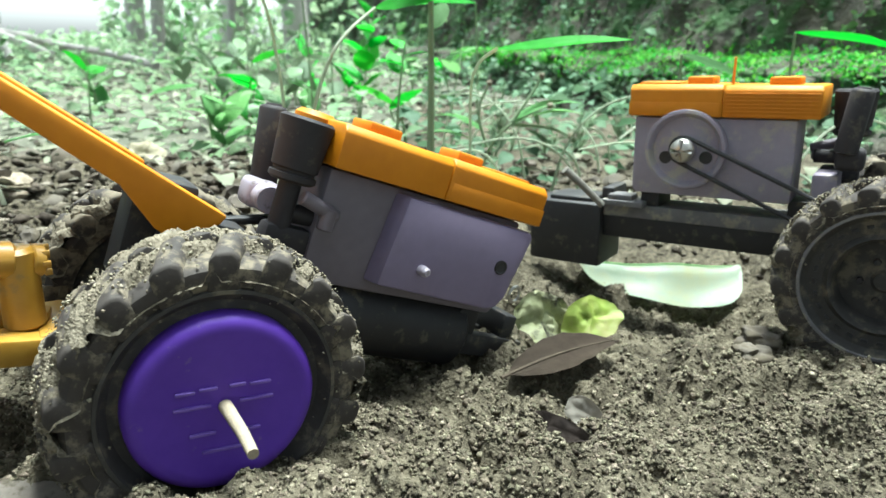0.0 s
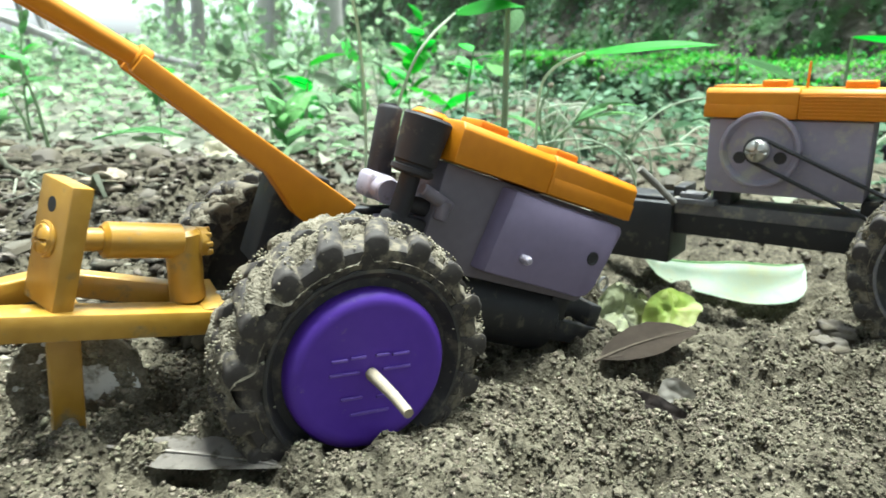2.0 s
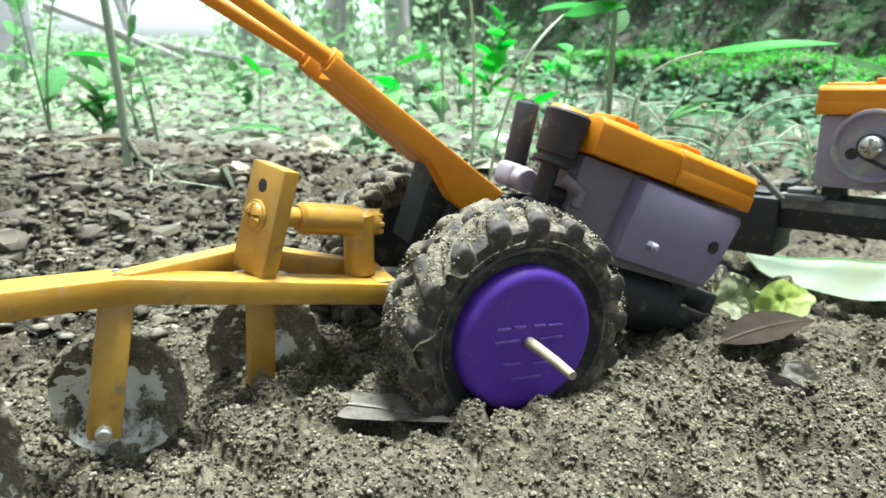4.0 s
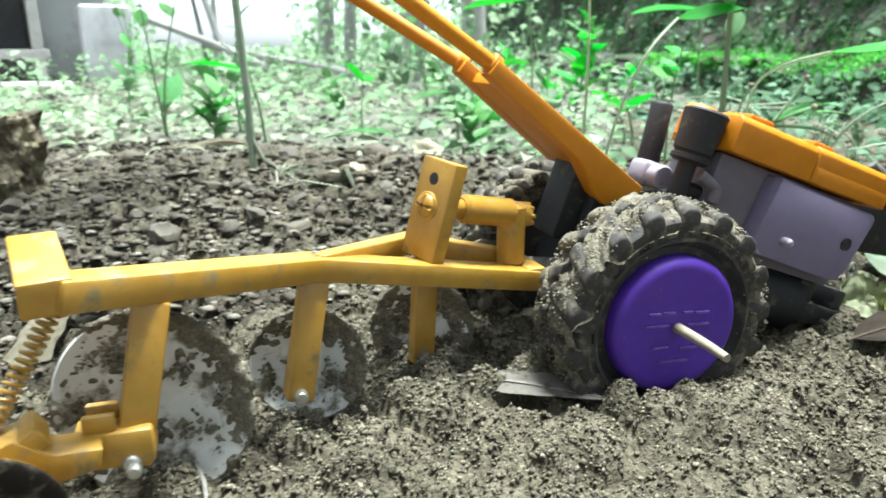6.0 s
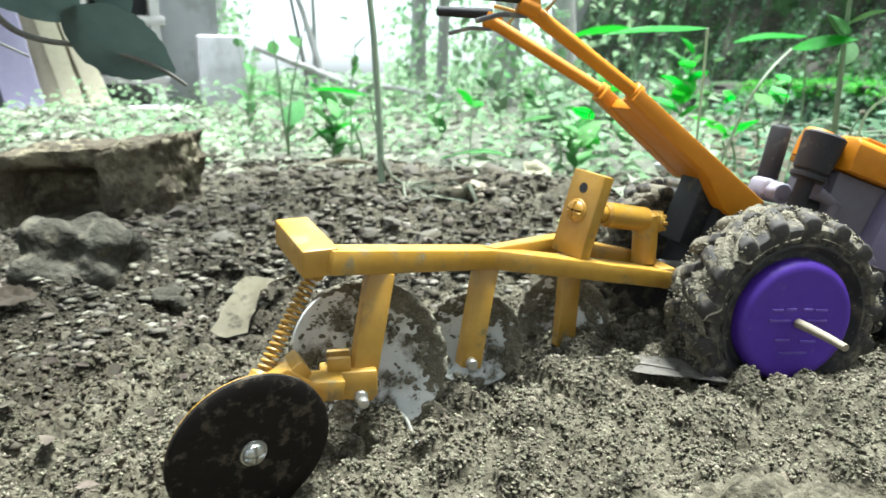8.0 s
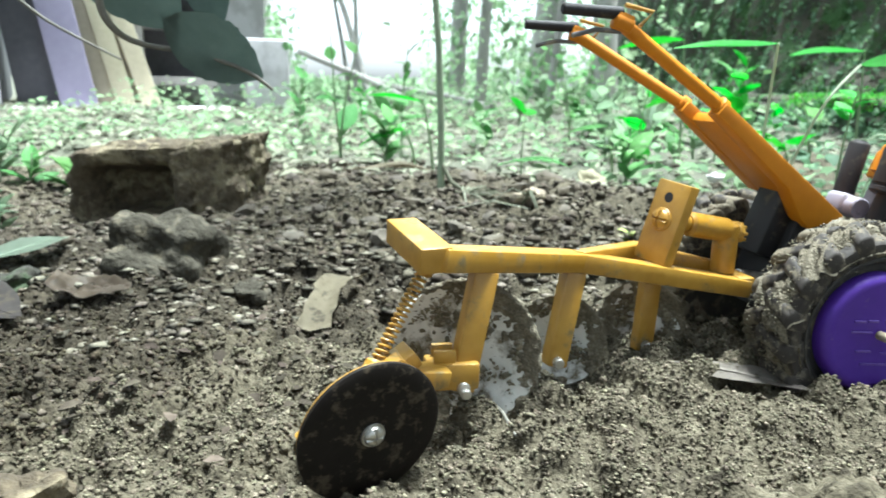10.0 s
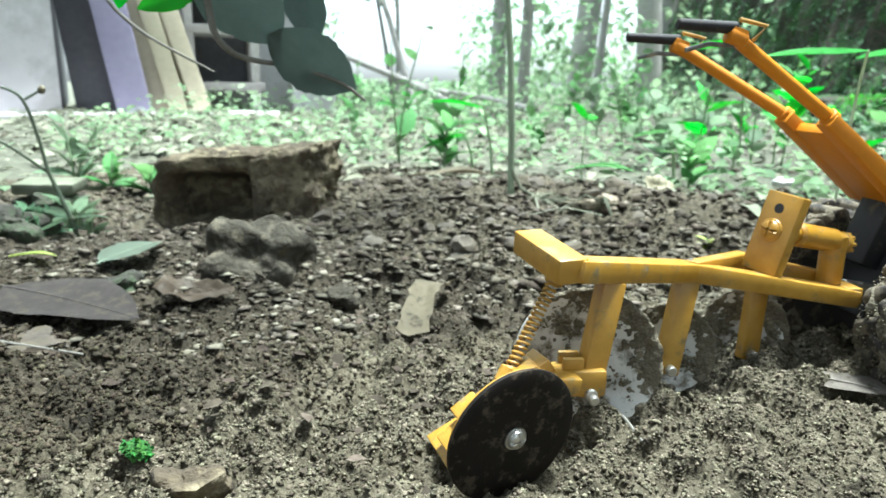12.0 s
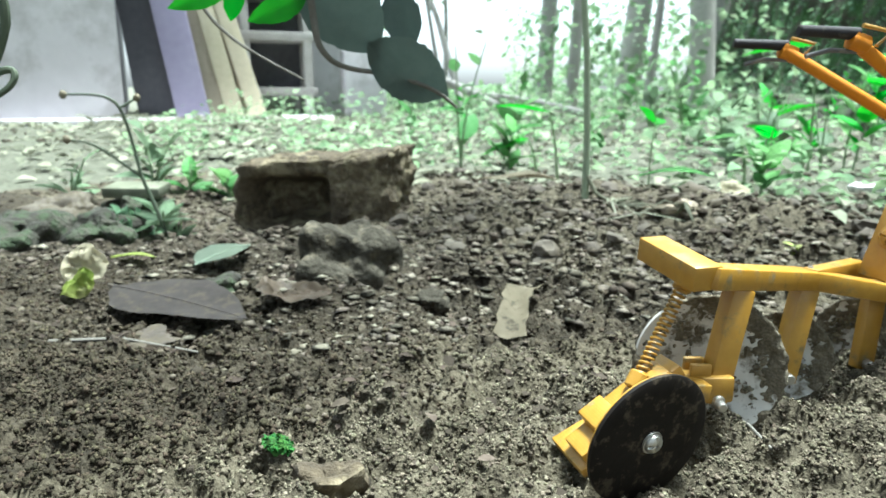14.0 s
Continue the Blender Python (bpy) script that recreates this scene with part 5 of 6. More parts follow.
crumpled_leaf("withered grey-green leaf under the engine", M_LEAF_WITHERED, 0.0285, 0.1700, 0.0015, 50, 14, 8, 9.0, 8.0, 4, 3.4)
crumpled_leaf("crumpled yellow-green leaf under the engine", M_LEAF_YELLOW, 0.0410, 0.1700, 0.0025, 46, -10, 16, 9.0, 6.0, 9, 2.0)
def boat_leaf():
    """A pale half-rolled leaf: straight rolled far edge, bellied near edge, blunt at one end and hooked at the other."""
    bm = bmesh.new()
    grid = []
    for i in range(29):
        t = i / 28
        w = (1 - (1 - t / 0.72) ** 2) ** 0.6 if t < 0.72 else math.sqrt(max(1 - 0.97 * ((t - 0.72) / 0.28) ** 3, 0))
        w = max(w, 0.07)
        row = []
        for k in range(13):
            u = k / 12
            roll = 2.0 * max(0, 0.18 - u) / 0.18
            row.append(bm.verts.new((62 * t, -15.5 * w * u + 1.2 * roll, -11.0 * w * u - 1.6 * w * math.sin(math.pi * u) + 0.9 * roll * (2 - roll) - 0.5 * roll + 0.35 * math.sin(13 * t + 3 * u) + (1.8 * (0.06 - t) / 0.06 if t < 0.06 else 0))))
        grid.append(row)
    for a, b in zip(grid, grid[1:]):
        for k in range(12):
            bm.faces.new((a[k], a[k + 1], b[k + 1], b[k]))
    bmesh.ops.solidify(bm, geom=bm.faces[:], thickness=0.4)
    bmesh.ops.recalc_face_normals(bm, faces=bm.faces)
    ob = mesh_ob("fallen_leaf", bm, M_LEAF_PALE)
    ob.matrix_world = pose(0.0525, 0.2435, -0.0045, 0, 0, 0)
    part("rolled_edge", sweep([(62 * t, 2.3, -1.0 + 0.35 * math.sin(13 * t) + (1.8 * (0.06 - t) / 0.06 if t < 0.06 else 0)) for t in np.linspace(0, 0.97, 24)], 0.8, 8, 0.5), M_LEAF, ob, "green rolled edge")
    return tagged(ob, "pale green half-rolled leaf lying on the soil", "leaf")


fallen_leaf("arched grey-brown dead leaf beside the wheel", M_LEAF_BROWN, 0.016, 0.141, -56, 37, 12, 0.0005 - gz(0.016, 0.141), ry=10, fold=0.14, curl=0.16, wave=0.05, seed=16)
crumpled_leaf("torn pale scrap of dead leaf", M_LEAF_TORN, 0.0300, 0.1255, gz(0.030, 0.1255) + 0.002, 62, 20, -30, 4.0, 3.0, 23, 1.2)
crumpled_leaf("curled rotten dark leaf on the soil", M_LEAF_ROT, 0.0225, 0.1200, gz(0.0225, 0.1200) + 0.0010, 30, 6, -30, 7.5, 2.6, 27, 1.8)
crumpled_leaf("curled brown dead leaf on darker soil", M_LEAF_RUST, -0.269, 0.072, gz(-0.269, 0.072) + 0.0055, 12, 5, 24, 14, 8, 31, 2.6)
boat_leaf()
fallen_leaf("yellow strip of leaf on the soil", M_LEAF_YELLOW, -0.378, 0.077, -60, 19, 5, 0.004, seed=12)
crumpled_leaf("white crumpled scrap of dry leaf", M_LEAF_CREAM, -0.150, 0.348, gz(-0.150, 0.348) + 0.004, 24, 10, 10, 9, 6, 15, 2.5)
crumpled_leaf("pale crumpled dry leaf standing on the soil", M_LEAF_CREAM, -0.349, 0.0445, gz(-0.349, 0.0445) + 0.013, 62, 10, 30, 9, 8, 5, 4.0)
crumpled_leaf("crumpled yellow dead leaf on the soil", M_LEAF_YELLOW, -0.347, 0.0415, gz(-0.347, 0.0415) + 0.005, 55, -14, 20, 8, 6, 7, 3.0)
fallen_leaf("green leaf on the ground behind the machines", M_LEAF, -0.20, 0.318, -80, 42, 16, 0.008, fold=0.2, curl=0.3, seed=15)
pale = tagged(mesh_ob("stone", stone_bm(19, 12, 8, 51, 4, 0.35, 0.2), M_WALL), "smooth pale blue-grey stone in the litter", "stone")
rest(pale, -0.066, 0.500, 0.002, 25)
fallen_leaf("big pale dry leaf in the litter", M_LEAF_TAN, 0.0, 0.62, 40, 60, 28, 0.006, fold=0.2, curl=0.15, wave=0.08, seed=17)
fallen_leaf("big pale dry leaf in the litter", M_LEAF_TAN, -0.33, 0.36, -70, 60, 22, 0.006, fold=0.2, curl=0.15, wave=0.08, seed=18)
fallen_leaf("dark thin leaf on the soil", M_LEAF_BROWN, -0.300, 0.004, -62, 38, 7, 0.002, fold=0.05, curl=0.03, seed=19)


def stick(label, pts, rad, rad2=None, name="twig"):
    ob = mesh_ob(name, sweep(pts, rad, 9, rad2), M_TWIG, scale=1)
    return tagged(ob, label, "twig")


stick("broken twig leaning on the black chassis", [(0.0395, 0.214, 0.036), (0.0455, 0.2145, 0.031), (0.0525, 0.2145, 0.0245)], 0.0013, 0.0011)
stick("thin dry twig on the soil", [(-0.1165, 0.047, gz(-0.1165, 0.047) + 0.001), (-0.111, 0.041, gz(-0.111, 0.041) + 0.0015), (-0.106, 0.034, gz(-0.106, 0.034) + 0.001)], 0.0005, 0.0003)
stick("thin dry twig on the soil", [(-0.306, 0.003, gz(-0.306, 0.003) + 0.002), (-0.287, 0.0145, gz(-0.287, 0.0145) + 0.003), (-0.268, 0.027, gz(-0.268, 0.027) + 0.002)], 0.0007, 0.0004)


# ---- plants ----
leaf_meshes = {}


def leaf_mesh(kind, mat):
    key = (kind, mat.name)
    if key not in leaf_meshes:
        fold, curl, width, n = ((0.15, 0.35, 0.17, 9), (0.2, 0.2, 0.24, 8), (0.25, 0.45, 0.13, 10), (0.12, 0.18, 0.31, 9))[kind]
        ob = mesh_ob("leaf", leaf_bm(1000, 2000 * width, fold=fold, curl=curl, n=n, seed=kind, thick=6, cross=4), mat)
        leaf_meshes[key] = ob.data
        bpy.data.objects.remove(ob)
    return leaf_meshes[key]


def plant(label, x, y, height, leaves, seed, size=(0.02, 0.045), mat=None, lean=0.15, rad=0.0016, name="weed", bare=0.2, stems=1, kinds=(0, 2, 2)):
    """A weed: thin stems that lean and branch, leaves set round them."""
    r = random.Random(seed)
    root = tagged(empty(name, pose(x, y, gz(x, y))), label, "plant")
    for s in range(stems):
        az, k = r.uniform(0, 6.28), r.uniform(0.3, 1) * lean
        h = height * r.uniform(0.75, 1.0) if s else height
        pts = []
        for i in range(9):
            t = i / 8
            pts.append(Vector((math.cos(az) * k * h * t ** 1.6 + 0.012 * h * math.sin(5 * t + seed), math.sin(az) * k * h * t ** 1.6, h * t - 0.006 * (1 - t))))
        st = mesh_ob("stem", sweep(pts, rad, 7, rad * 0.4), M_STEM, scale=1)
        st.parent = root
        for i in range(leaves // stems):
            t = bare + (1 - bare) * (i + r.random() * 0.5) / max(leaves // stems, 1)
            t = min(t, 0.99)
            p = pts[int(t * 8)].lerp(pts[min(int(t * 8) + 1, 8)], t * 8 % 1)
            lf = new("leaf", leaf_mesh(r.choice(kinds), mat or M_LEAF))
            lf.parent = root
            L = r.uniform(*size) * (1.15 - 0.4 * t)
            lf.matrix_local = Matrix.Translation(p) @ pose(0, 0, 0, 0, 0, 137.5 * i + r.uniform(-25, 25)) @ pose(0, 0, 0, r.uniform(5, 50), r.uniform(-20, 20), 0) @ Matrix.Scale(L, 4)
    return root


# the thin sapling that stands behind the plough
r = random.Random(3)
sap = tagged(empty("sapling", pose(-0.221, 0.270, 0.016)), "thin bare-stemmed green sapling growing from the soil", "sapling")
pts = [Vector((0.003 * math.sin(i * 0.9) - 0.0034 * i, 0.004 * i * 0.2, 0.045 * i - 0.01)) for i in range(10)]
ob = mesh_ob("stem", sweep(pts, 0.0021, 10, 0.0013), M_STALK_PALE, scale=1)
ob.parent = sap
for i in range(9):
    lf = new("leaf", leaf_mesh(i % 3, M_LEAF))
    lf.parent = sap
    lf.matrix_local = Matrix.Translation(pts[6 + i % 4]) @ pose(0, 0, 0, r.uniform(10, 50), 0, 137 * i) @ Matrix.Scale(r.uniform(0.05, 0.09), 4)
ob = mesh_ob("root", sweep([(0.0, 0.0, 0.014), (0.006, 0.0, 0.004), (0.014, 0.0, 0.0), (0.024, 0.001, -0.001), (0.034, 0.001, -0.004)], 0.0013, 9, 0.0007), M_LITTER, scale=1)
ob.parent = sap
# a clod with a leaf over it beside the root
clod = tagged(mesh_ob("clod", stone_bm(9, 8, 5, 14, 4, 0.5), M_MUD), "pale clod of earth under a dry leaf", "clod")
clod.matrix_world = pose(-0.166, 0.257, gz(-0.166, 0.257) + 0.001, 0, 0, 20)
fallen_leaf("pale dry leaf draped over a clod", M_LEAF_TAN, -0.182, 0.248, -72, 30, 12, 0.006, fold=-0.2, curl=0.25, seed=23)
for k, (a, b, h) in enumerate((((-0.186, 0.243), (-0.158, 0.252), 0.011), ((-0.200, 0.236), (-0.160, 0.240), 0.007), ((-0.166, 0.246), (-0.156, 0.238), 0.009))):
    ob = mesh_ob("dry_grass_blade", beam([(a[0] * 1000, a[1] * 1000, gz(*a) * 1000 + 1), ((a[0] + b[0]) * 500, (a[1] + b[1]) * 500, (gz(*a) + h) * 1000), (b[0] * 1000, b[1] * 1000, gz(*b) * 1000 + 3)], 1.6, 0.3, w=0.08), M_LITTER)
    tagged(ob, "long pale dry grass blade on the soil", "grass blade")
# dry grass blades at its foot
blades = []
for i in range(46):
    a = r.uniform(-1.6, 2.2)
    L = r.uniform(0.012, 0.048)
    blades.append(sweep([(0, 0, 0), (math.cos(a) * L * 0.4, math.sin(a) * L * 0.4, r.uniform(0.002, 0.005)), (math.cos(a) * L, math.sin(a) * L, r.uniform(-0.002, 0.006))], 0.0007, 5, 0.0003))
ob = mesh_ob("grass_tuft", join(*blades), M_LITTER, scale=1)
tagged(rest(ob, -0.205, 0.262), "tuft of dry yellow-green grass", "grass", kind="stuff")

# single plants that stand out
plant("small weed with a rosette of leaves beside the stones", -0.452, 0.163, 0.010, 7, 5, (0.013, 0.022), M_LEAF_SHADE, 0.4, 0.0010, bare=0.0, kinds=(1, 1, 0))
bud = tagged(empty("flower_stalk", pose(-0.4077, 0.1312, gz(-0.4077, 0.1312))), "thin green stalk with tiny buds and a few low leaves", "plant")
up = Vector((0, 0, -gz(-0.4077, 0.1312)))
S = [Vector((0, 0, -0.004))] + [Vector(v) + up for v in ((-0.0022, -0.0021, 0.0076), (-0.0063, -0.0041, 0.0201), (-0.0096, -0.0064, 0.0311), (-0.0119, -0.0071, 0.0458), (-0.0154, -0.0100, 0.0670), (-0.0189, -0.0150, 0.0723), (-0.0234, -0.0220, 0.0736), (-0.0293, -0.0316, 0.0734))]
stalk = [S, [S[3]] + [Vector(v) + up for v in ((-0.0226, -0.0223, 0.0492), (-0.0291, -0.0327, 0.0513))], [S[5], Vector((-0.0111, -0.0037, 0.0717)) + up]]
for tip, w in (((-0.0130, -0.0205, -0.0020), 9), ((0.0093, 0.0123, 0.0063), 7), ((-0.026, -0.006, 0.010), 7), ((0.006, -0.018, 0.009), 6)):
    d = Vector(tip) + up - S[1]
    ob = part("leaf", leaf_bm(d.length * 1000, w, fold=0.15, curl=0.12, n=14, seed=w, wave=0.02), M_LEAF_SHADE, bud)
    ob.matrix_local = Matrix.Translation(S[1]) @ d.to_track_quat("Y", "Z").to_matrix().to_4x4()
for k, line in enumerate(stalk):
    ob = mesh_ob("stalk", sweep(eased(line), 0.0008 if k else 0.0013, 7, 0.0005), M_STALK, scale=1)
    ob.parent = bud
    ob = mesh_ob("bud", moved(stone_bm(1.9, 1.9, 2.2, k + 3, 2, 0.15), Matrix.Translation(line[-1] * 1000)), M_LEAF_TAN)
    ob.parent = bud
for i, (x, y, h, n, sz) in enumerate(((-0.435, 0.150, 0.012, 8, (0.010, 0.018)), (-0.50, 0.225, 0.020, 12, (0.014, 0.024)), (-0.52, 0.15, 0.03, 12, (0.012, 0.024)), (-0.405, 0.135, 0.010, 5, (0.010, 0.016)), (-0.47, 0.235, 0.016, 10, (0.014, 0.024)), (-0.57, 0.25, 0.05, 14, (0.016, 0.03)))):
    plant("small leafy green weed growing among stones", x, y, h, n, 70 + i, sz, M_LEAF if i in (1, 4) else M_LEAF_SHADE, 0.5, 0.0012, stems=2, bare=0.1, kinds=(1, 1, 0))


def lone_leaf(label, base, tip, width, mat, roll=0, curl=0.15):
    """A leaf from its stalk to its tip, on a thin petiole that reaches the ground."""
    b, t = Vector(base), Vector(tip)
    d = (t - b)
    root = tagged(empty("broadleaf_weed", pose(b.x, b.y, gz(b.x, b.y))), label, "plant")
    ob = part("leaf", leaf_bm(d.length * 1000, width, fold=0.12, curl=curl, n=14, seed=int(b.x * 991) % 50, wave=0.02), mat, root)
    q = d.to_track_quat("Y", "Z").to_matrix().to_4x4()
    g = Vector((b.x, b.y, gz(b.x, b.y)))
    ob.matrix_local = Matrix.Translation(b - g) @ q @ pose(0, 0, 0, 0, roll, 0)
    st = mesh_ob("stem", sweep([(0.006, 0.01, -0.004), (0.004, 0.006, (b - g).z * 0.5), (b - g)], 0.0014, 7, 0.0007), M_STEM, scale=1)
    st.parent = root
    return root


def lance_leaf(label, line, tip, width, mat, roll=0, curl=0.08):
    """A narrow leaf at the end of an arching stalk that grows from the soil."""
    base = Vector((line[0][0], line[0][1], gz(line[0][0], line[0][1])))
    root = tagged(empty("lance_leaved_weed", Matrix.Translation(base)), label, "plant")
    pts = [Vector(p) - base for p in line]
    st = mesh_ob("stalk", sweep(eased(pts), 0.0007, 7, 0.0005), M_STALK_WHITE, scale=1)
    st.parent = root
    d = Vector(tip) - Vector(line[-1])
    ob = part("leaf", leaf_bm(d.length * 1000, width, fold=0.12, curl=curl, n=16, seed=int(width * 7), wave=0.015), mat, root)
    ob.matrix_local = Matrix.Translation(pts[-1]) @ d.to_track_quat("Y", "Z").to_matrix().to_4x4() @ pose(0, 0, 0, 0, roll, 0)
    return root


lance_leaf("long bright green leaf arching over on a pale stalk", [(0.014, 0.300, -0.002), (0.013, 0.297, 0.035), (0.0115, 0.281, 0.0595), (0.012, 0.235, 0.0685), (0.0139, 0.1885, 0.0725)], (0.0470, 0.1760, 0.0755), 5.5, M_LEAF_BRIGHT, 28, 0.06)
lance_leaf("bright green leaf arching over on a pale stalk", [(-0.052, 0.246, -0.002), (-0.049, 0.242, 0.035), (-0.041, 0.236, 0.062), (-0.0346, 0.2370, 0.0750), (-0.0243, 0.2539, 0.0855)], (-0.0015, 0.2466, 0.0885), 10, M_LEAF_BRIGHT, 34, 0.10)
lance_leaf("long bright green leaf arching over on a pale stalk", [(-0.060, 0.262, -0.002), (-0.058, 0.258, 0.045), (-0.058, 0.240, 0.080), (-0.0584, 0.2204, 0.0922)], (-0.0960, 0.2035, 0.0895), 7.5, M_LEAF_BRIGHT, -22, 0.05)
plant("tall pale-stemmed weed with soft green leaves", -0.006, 0.2545, 0.135, 7, 811, (0.016, 0.028), M_LEAF, 0.04, 0.0017, bare=0.55, kinds=(0, 1, 1))
plant("slender weed with bright green leaves", -0.020, 0.3066, 0.066, 4, 812, (0.013, 0.018), M_LEAF_BRIGHT, 0.08, 0.0009, bare=0.8, kinds=(3, 3, 1))
plant("slender weed with one round bright leaf", -0.222, 0.440, 0.052, 2, 813, (0.020, 0.024), M_LEAF_BRIGHT, 0.05, 0.0009, bare=0.95, kinds=(3, 3, 3))
plant("small yellow-green weed behind the plough", -0.109, 0.229, 0.004, 7, 814, (0.005, 0.009), M_LEAF_YELLOW, 0.4, 0.0006, bare=0.0, kinds=(1, 1, 3))
for i, (b, t, w) in enumerate((((-0.030, 0.50, 0.030), (-0.062, 0.492, 0.046), 17), ((-0.036, 0.505, 0.028), (-0.012, 0.49, 0.044), 14), ((-0.30, 0.42, 0.060), (-0.345, 0.41, 0.064), 14), ((-0.33, 0.45, 0.036), (-0.37, 0.44, 0.020), 18), ((-0.16, 0.46, 0.045), (-0.19, 0.45, 0.038), 16),
                               ((0.20, 0.40, 0.085), (0.255, 0.385, 0.076), 14), ((0.13, 0.38, 0.072), (0.158, 0.366, 0.060), 13), ((0.03, 0.62, 0.11), (-0.03, 0.60, 0.105), 22), ((-0.12, 0.62, 0.12), (-0.18, 0.60, 0.11), 22))):
    lone_leaf("bright green leaf on a thin stem", b, t, w, M_LEAF_BRIGHT if i not in (4, 6) else M_LEAF, 15 * (-1) ** i, 0.12)
# the wiry weed with buds that stands behind the engine
weed = tagged(empty("wiry_weed", pose(0.020, 0.345, gz(0.020, 0.345))), "wiry green weed with pale buds", "plant")
for k, line in enumerate((((0, 0, -0.004), (0.004, 0, 0.022), (0.016, -0.004, 0.036), (0.034, -0.006, 0.044)), ((0.004, 0, 0.022), (-0.002, 0, 0.040), (0.004, 0, 0.054)), ((0.016, -0.004, 0.036), (0.026, 0, 0.050), (0.030, 0, 0.058)), ((0.016, -0.004, 0.034), (0.034, -0.01, 0.034), (0.044, -0.012, 0.030)))):
    ob = mesh_ob("stalk", sweep(eased(line), 0.0009, 7, 0.0005), M_STEM, scale=1)
    ob.parent = weed
    ob = mesh_ob("bud", moved(stone_bm(1.6, 1.6, 1.6, k + 13, 2, 0.2), Matrix.Translation(Vector(line[-1]) * 1000)), M_LEAF_TAN)
    ob.parent = weed
for i, (p, rz, L) in enumerate((((0.004, 0, 0.022), 100, 0.035), ((0.016, -0.004, 0.036), -70, 0.04), ((0.016, -0.004, 0.034), -110, 0.035), ((0.002, 0, 0.03), 60, 0.03))):
    lf = new("leaf", leaf_mesh(0, M_LEAF))
    lf.parent = weed
    lf.matrix_local = Matrix.Translation(p) @ pose(0, 0, 0, 12, 0, rz) @ Matrix.Scale(L, 4)


def left_of_bank(x, y):
    return x < B_START[0] + B_DIR[0] / B_DIR[1] * (y - B_START[1]) - 0.02


r = random.Random(21)
made = 0
for k in range(16):
    x, y = r.uniform(0.02, 0.20), r.uniform(0.37, 0.62)
    plant("low grey-green weed below the bank", x, y, r.uniform(0.015, 0.05), r.randint(8, 12), 400 + k, (0.010, 0.020), M_LEAF_SHADE, 0.6, 0.0009, stems=2, bare=0.0)
while made < 20:
    y = 0.36 + 1.1 * r.random() ** 1.3
    x = r.uniform(-0.55 - 0.5 * y, 0.30)
    if x > 0.02 + 0.16 * y and made % 6:
        continue
    if not left_of_bank(x, y) or (x < -0.25 and y < 0.42) or x < -0.35 - (y - 0.3) * 0.75:
        continue
    made += 1
    h = r.uniform(0.03, 0.12) * (0.8 + 0.5 * y)
    plant("leafy green weed in the shaded yard", x, y, h, r.randint(7, 12), 100 + made, (0.016, 0.036), M_LEAF if made % 5 else M_LEAF_BRIGHT, 0.35, 0.0012, stems=r.choice((1, 1, 2)), kinds=(0, 1, 3))

for k in range(14):
    x, y = r.uniform(-0.36, 0.03), r.uniform(0.50, 0.95)
    plant("broad-leaved soft green weed in the shaded yard", x, y, r.uniform(0.03, 0.10), r.randint(5, 8), 600 + k, (0.022, 0.042), (M_LEAF_SHADE, M_LEAF, M_LEAF_SHADE, M_LEAF_BRIGHT)[k % 4], 0.5, 0.0012, stems=r.choice((1, 2)), kinds=(1, 3, 3))

# thin pale grass stalks that arch over in front of the bank
for k in range(16):
    x, y, a = r.uniform(0.0, 0.20), r.uniform(0.30, 0.46), r.choice((-0.5, 0.3, 2.6, 3.4)) + r.uniform(-0.4, 0.4)
    L, h = r.uniform(0.03, 0.075), r.uniform(0.018, 0.055)
    line = [(0, 0, -0.003), (0.10 * L * math.cos(a), 0.10 * L * math.sin(a), 0.6 * h), (0.45 * L * math.cos(a), 0.45 * L * math.sin(a), h), (L * math.cos(a), L * math.sin(a), h * r.uniform(0.75, 1.1))]
    ob = mesh_ob("grass_stalk", sweep(eased(line), 0.0008, 7, 0.0004), M_STALK_PALE if k % 3 else M_STALK_WHITE, scale=1)
    ob.matrix_world = pose(x, y, gz(x, y))
    tagged(ob, "thin pale grass stalk arching over", "grass stalk", "grass stalks below the bank")

# broken flakes of dead leaf pressed into the soil
n = 1700
s = 0.0014 + 0.0036 * rng.random(n) ** 2
tagged(scatter("leaf_flakes", leaf_template(3, 0.15, 0.15, 0.34), on_ground(n, -0.46, -0.14, 0.0, 0.24, 0.25, s), rotations(rng, n, 0.45), np.stack([s, s, s], 1), M_FLAKE), "broken brown flakes of dead leaf on the soil", "leaf flakes", kind="stuff")

# low undergrowth and leaf litter, past counting
n = 9500
y = 0.36 + 1.9 * rng.random(n) ** 1.4
x = rng.uniform(-1, 0.35, n) * (0.45 + 0.85 * y)
ok = left_of_bank(x, y) & (value_noise(x / 0.11 + 50, y / 0.11 + 50, 77) > 0.45) & (x < 0.14 + 0.3 * y) & ~((x < -0.22) & (y < 0.5) & (x > -0.45))
x, y = x[ok], y[ok]
n = len(x)
s = rng.uniform(0.006, 0.017, n) * (0.7 + 0.5 * y)
z = ground_height(x, y) + rng.random(n) ** 1.8 * 0.050 * (0.6 + 0.6 * y)
under_p, under_r, under_s = np.stack([x, y, z], 1), rotations(rng, n, 0.75), np.stack([s * 1.1, s, s], 1)
# Undergrowth near the bank takes M_BANK_LEAF, so its shade is painted in.
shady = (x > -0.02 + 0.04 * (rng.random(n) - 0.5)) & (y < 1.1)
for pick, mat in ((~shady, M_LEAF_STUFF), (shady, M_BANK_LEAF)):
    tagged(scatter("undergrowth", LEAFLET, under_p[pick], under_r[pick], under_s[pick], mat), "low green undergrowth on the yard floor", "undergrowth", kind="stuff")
n = 5500
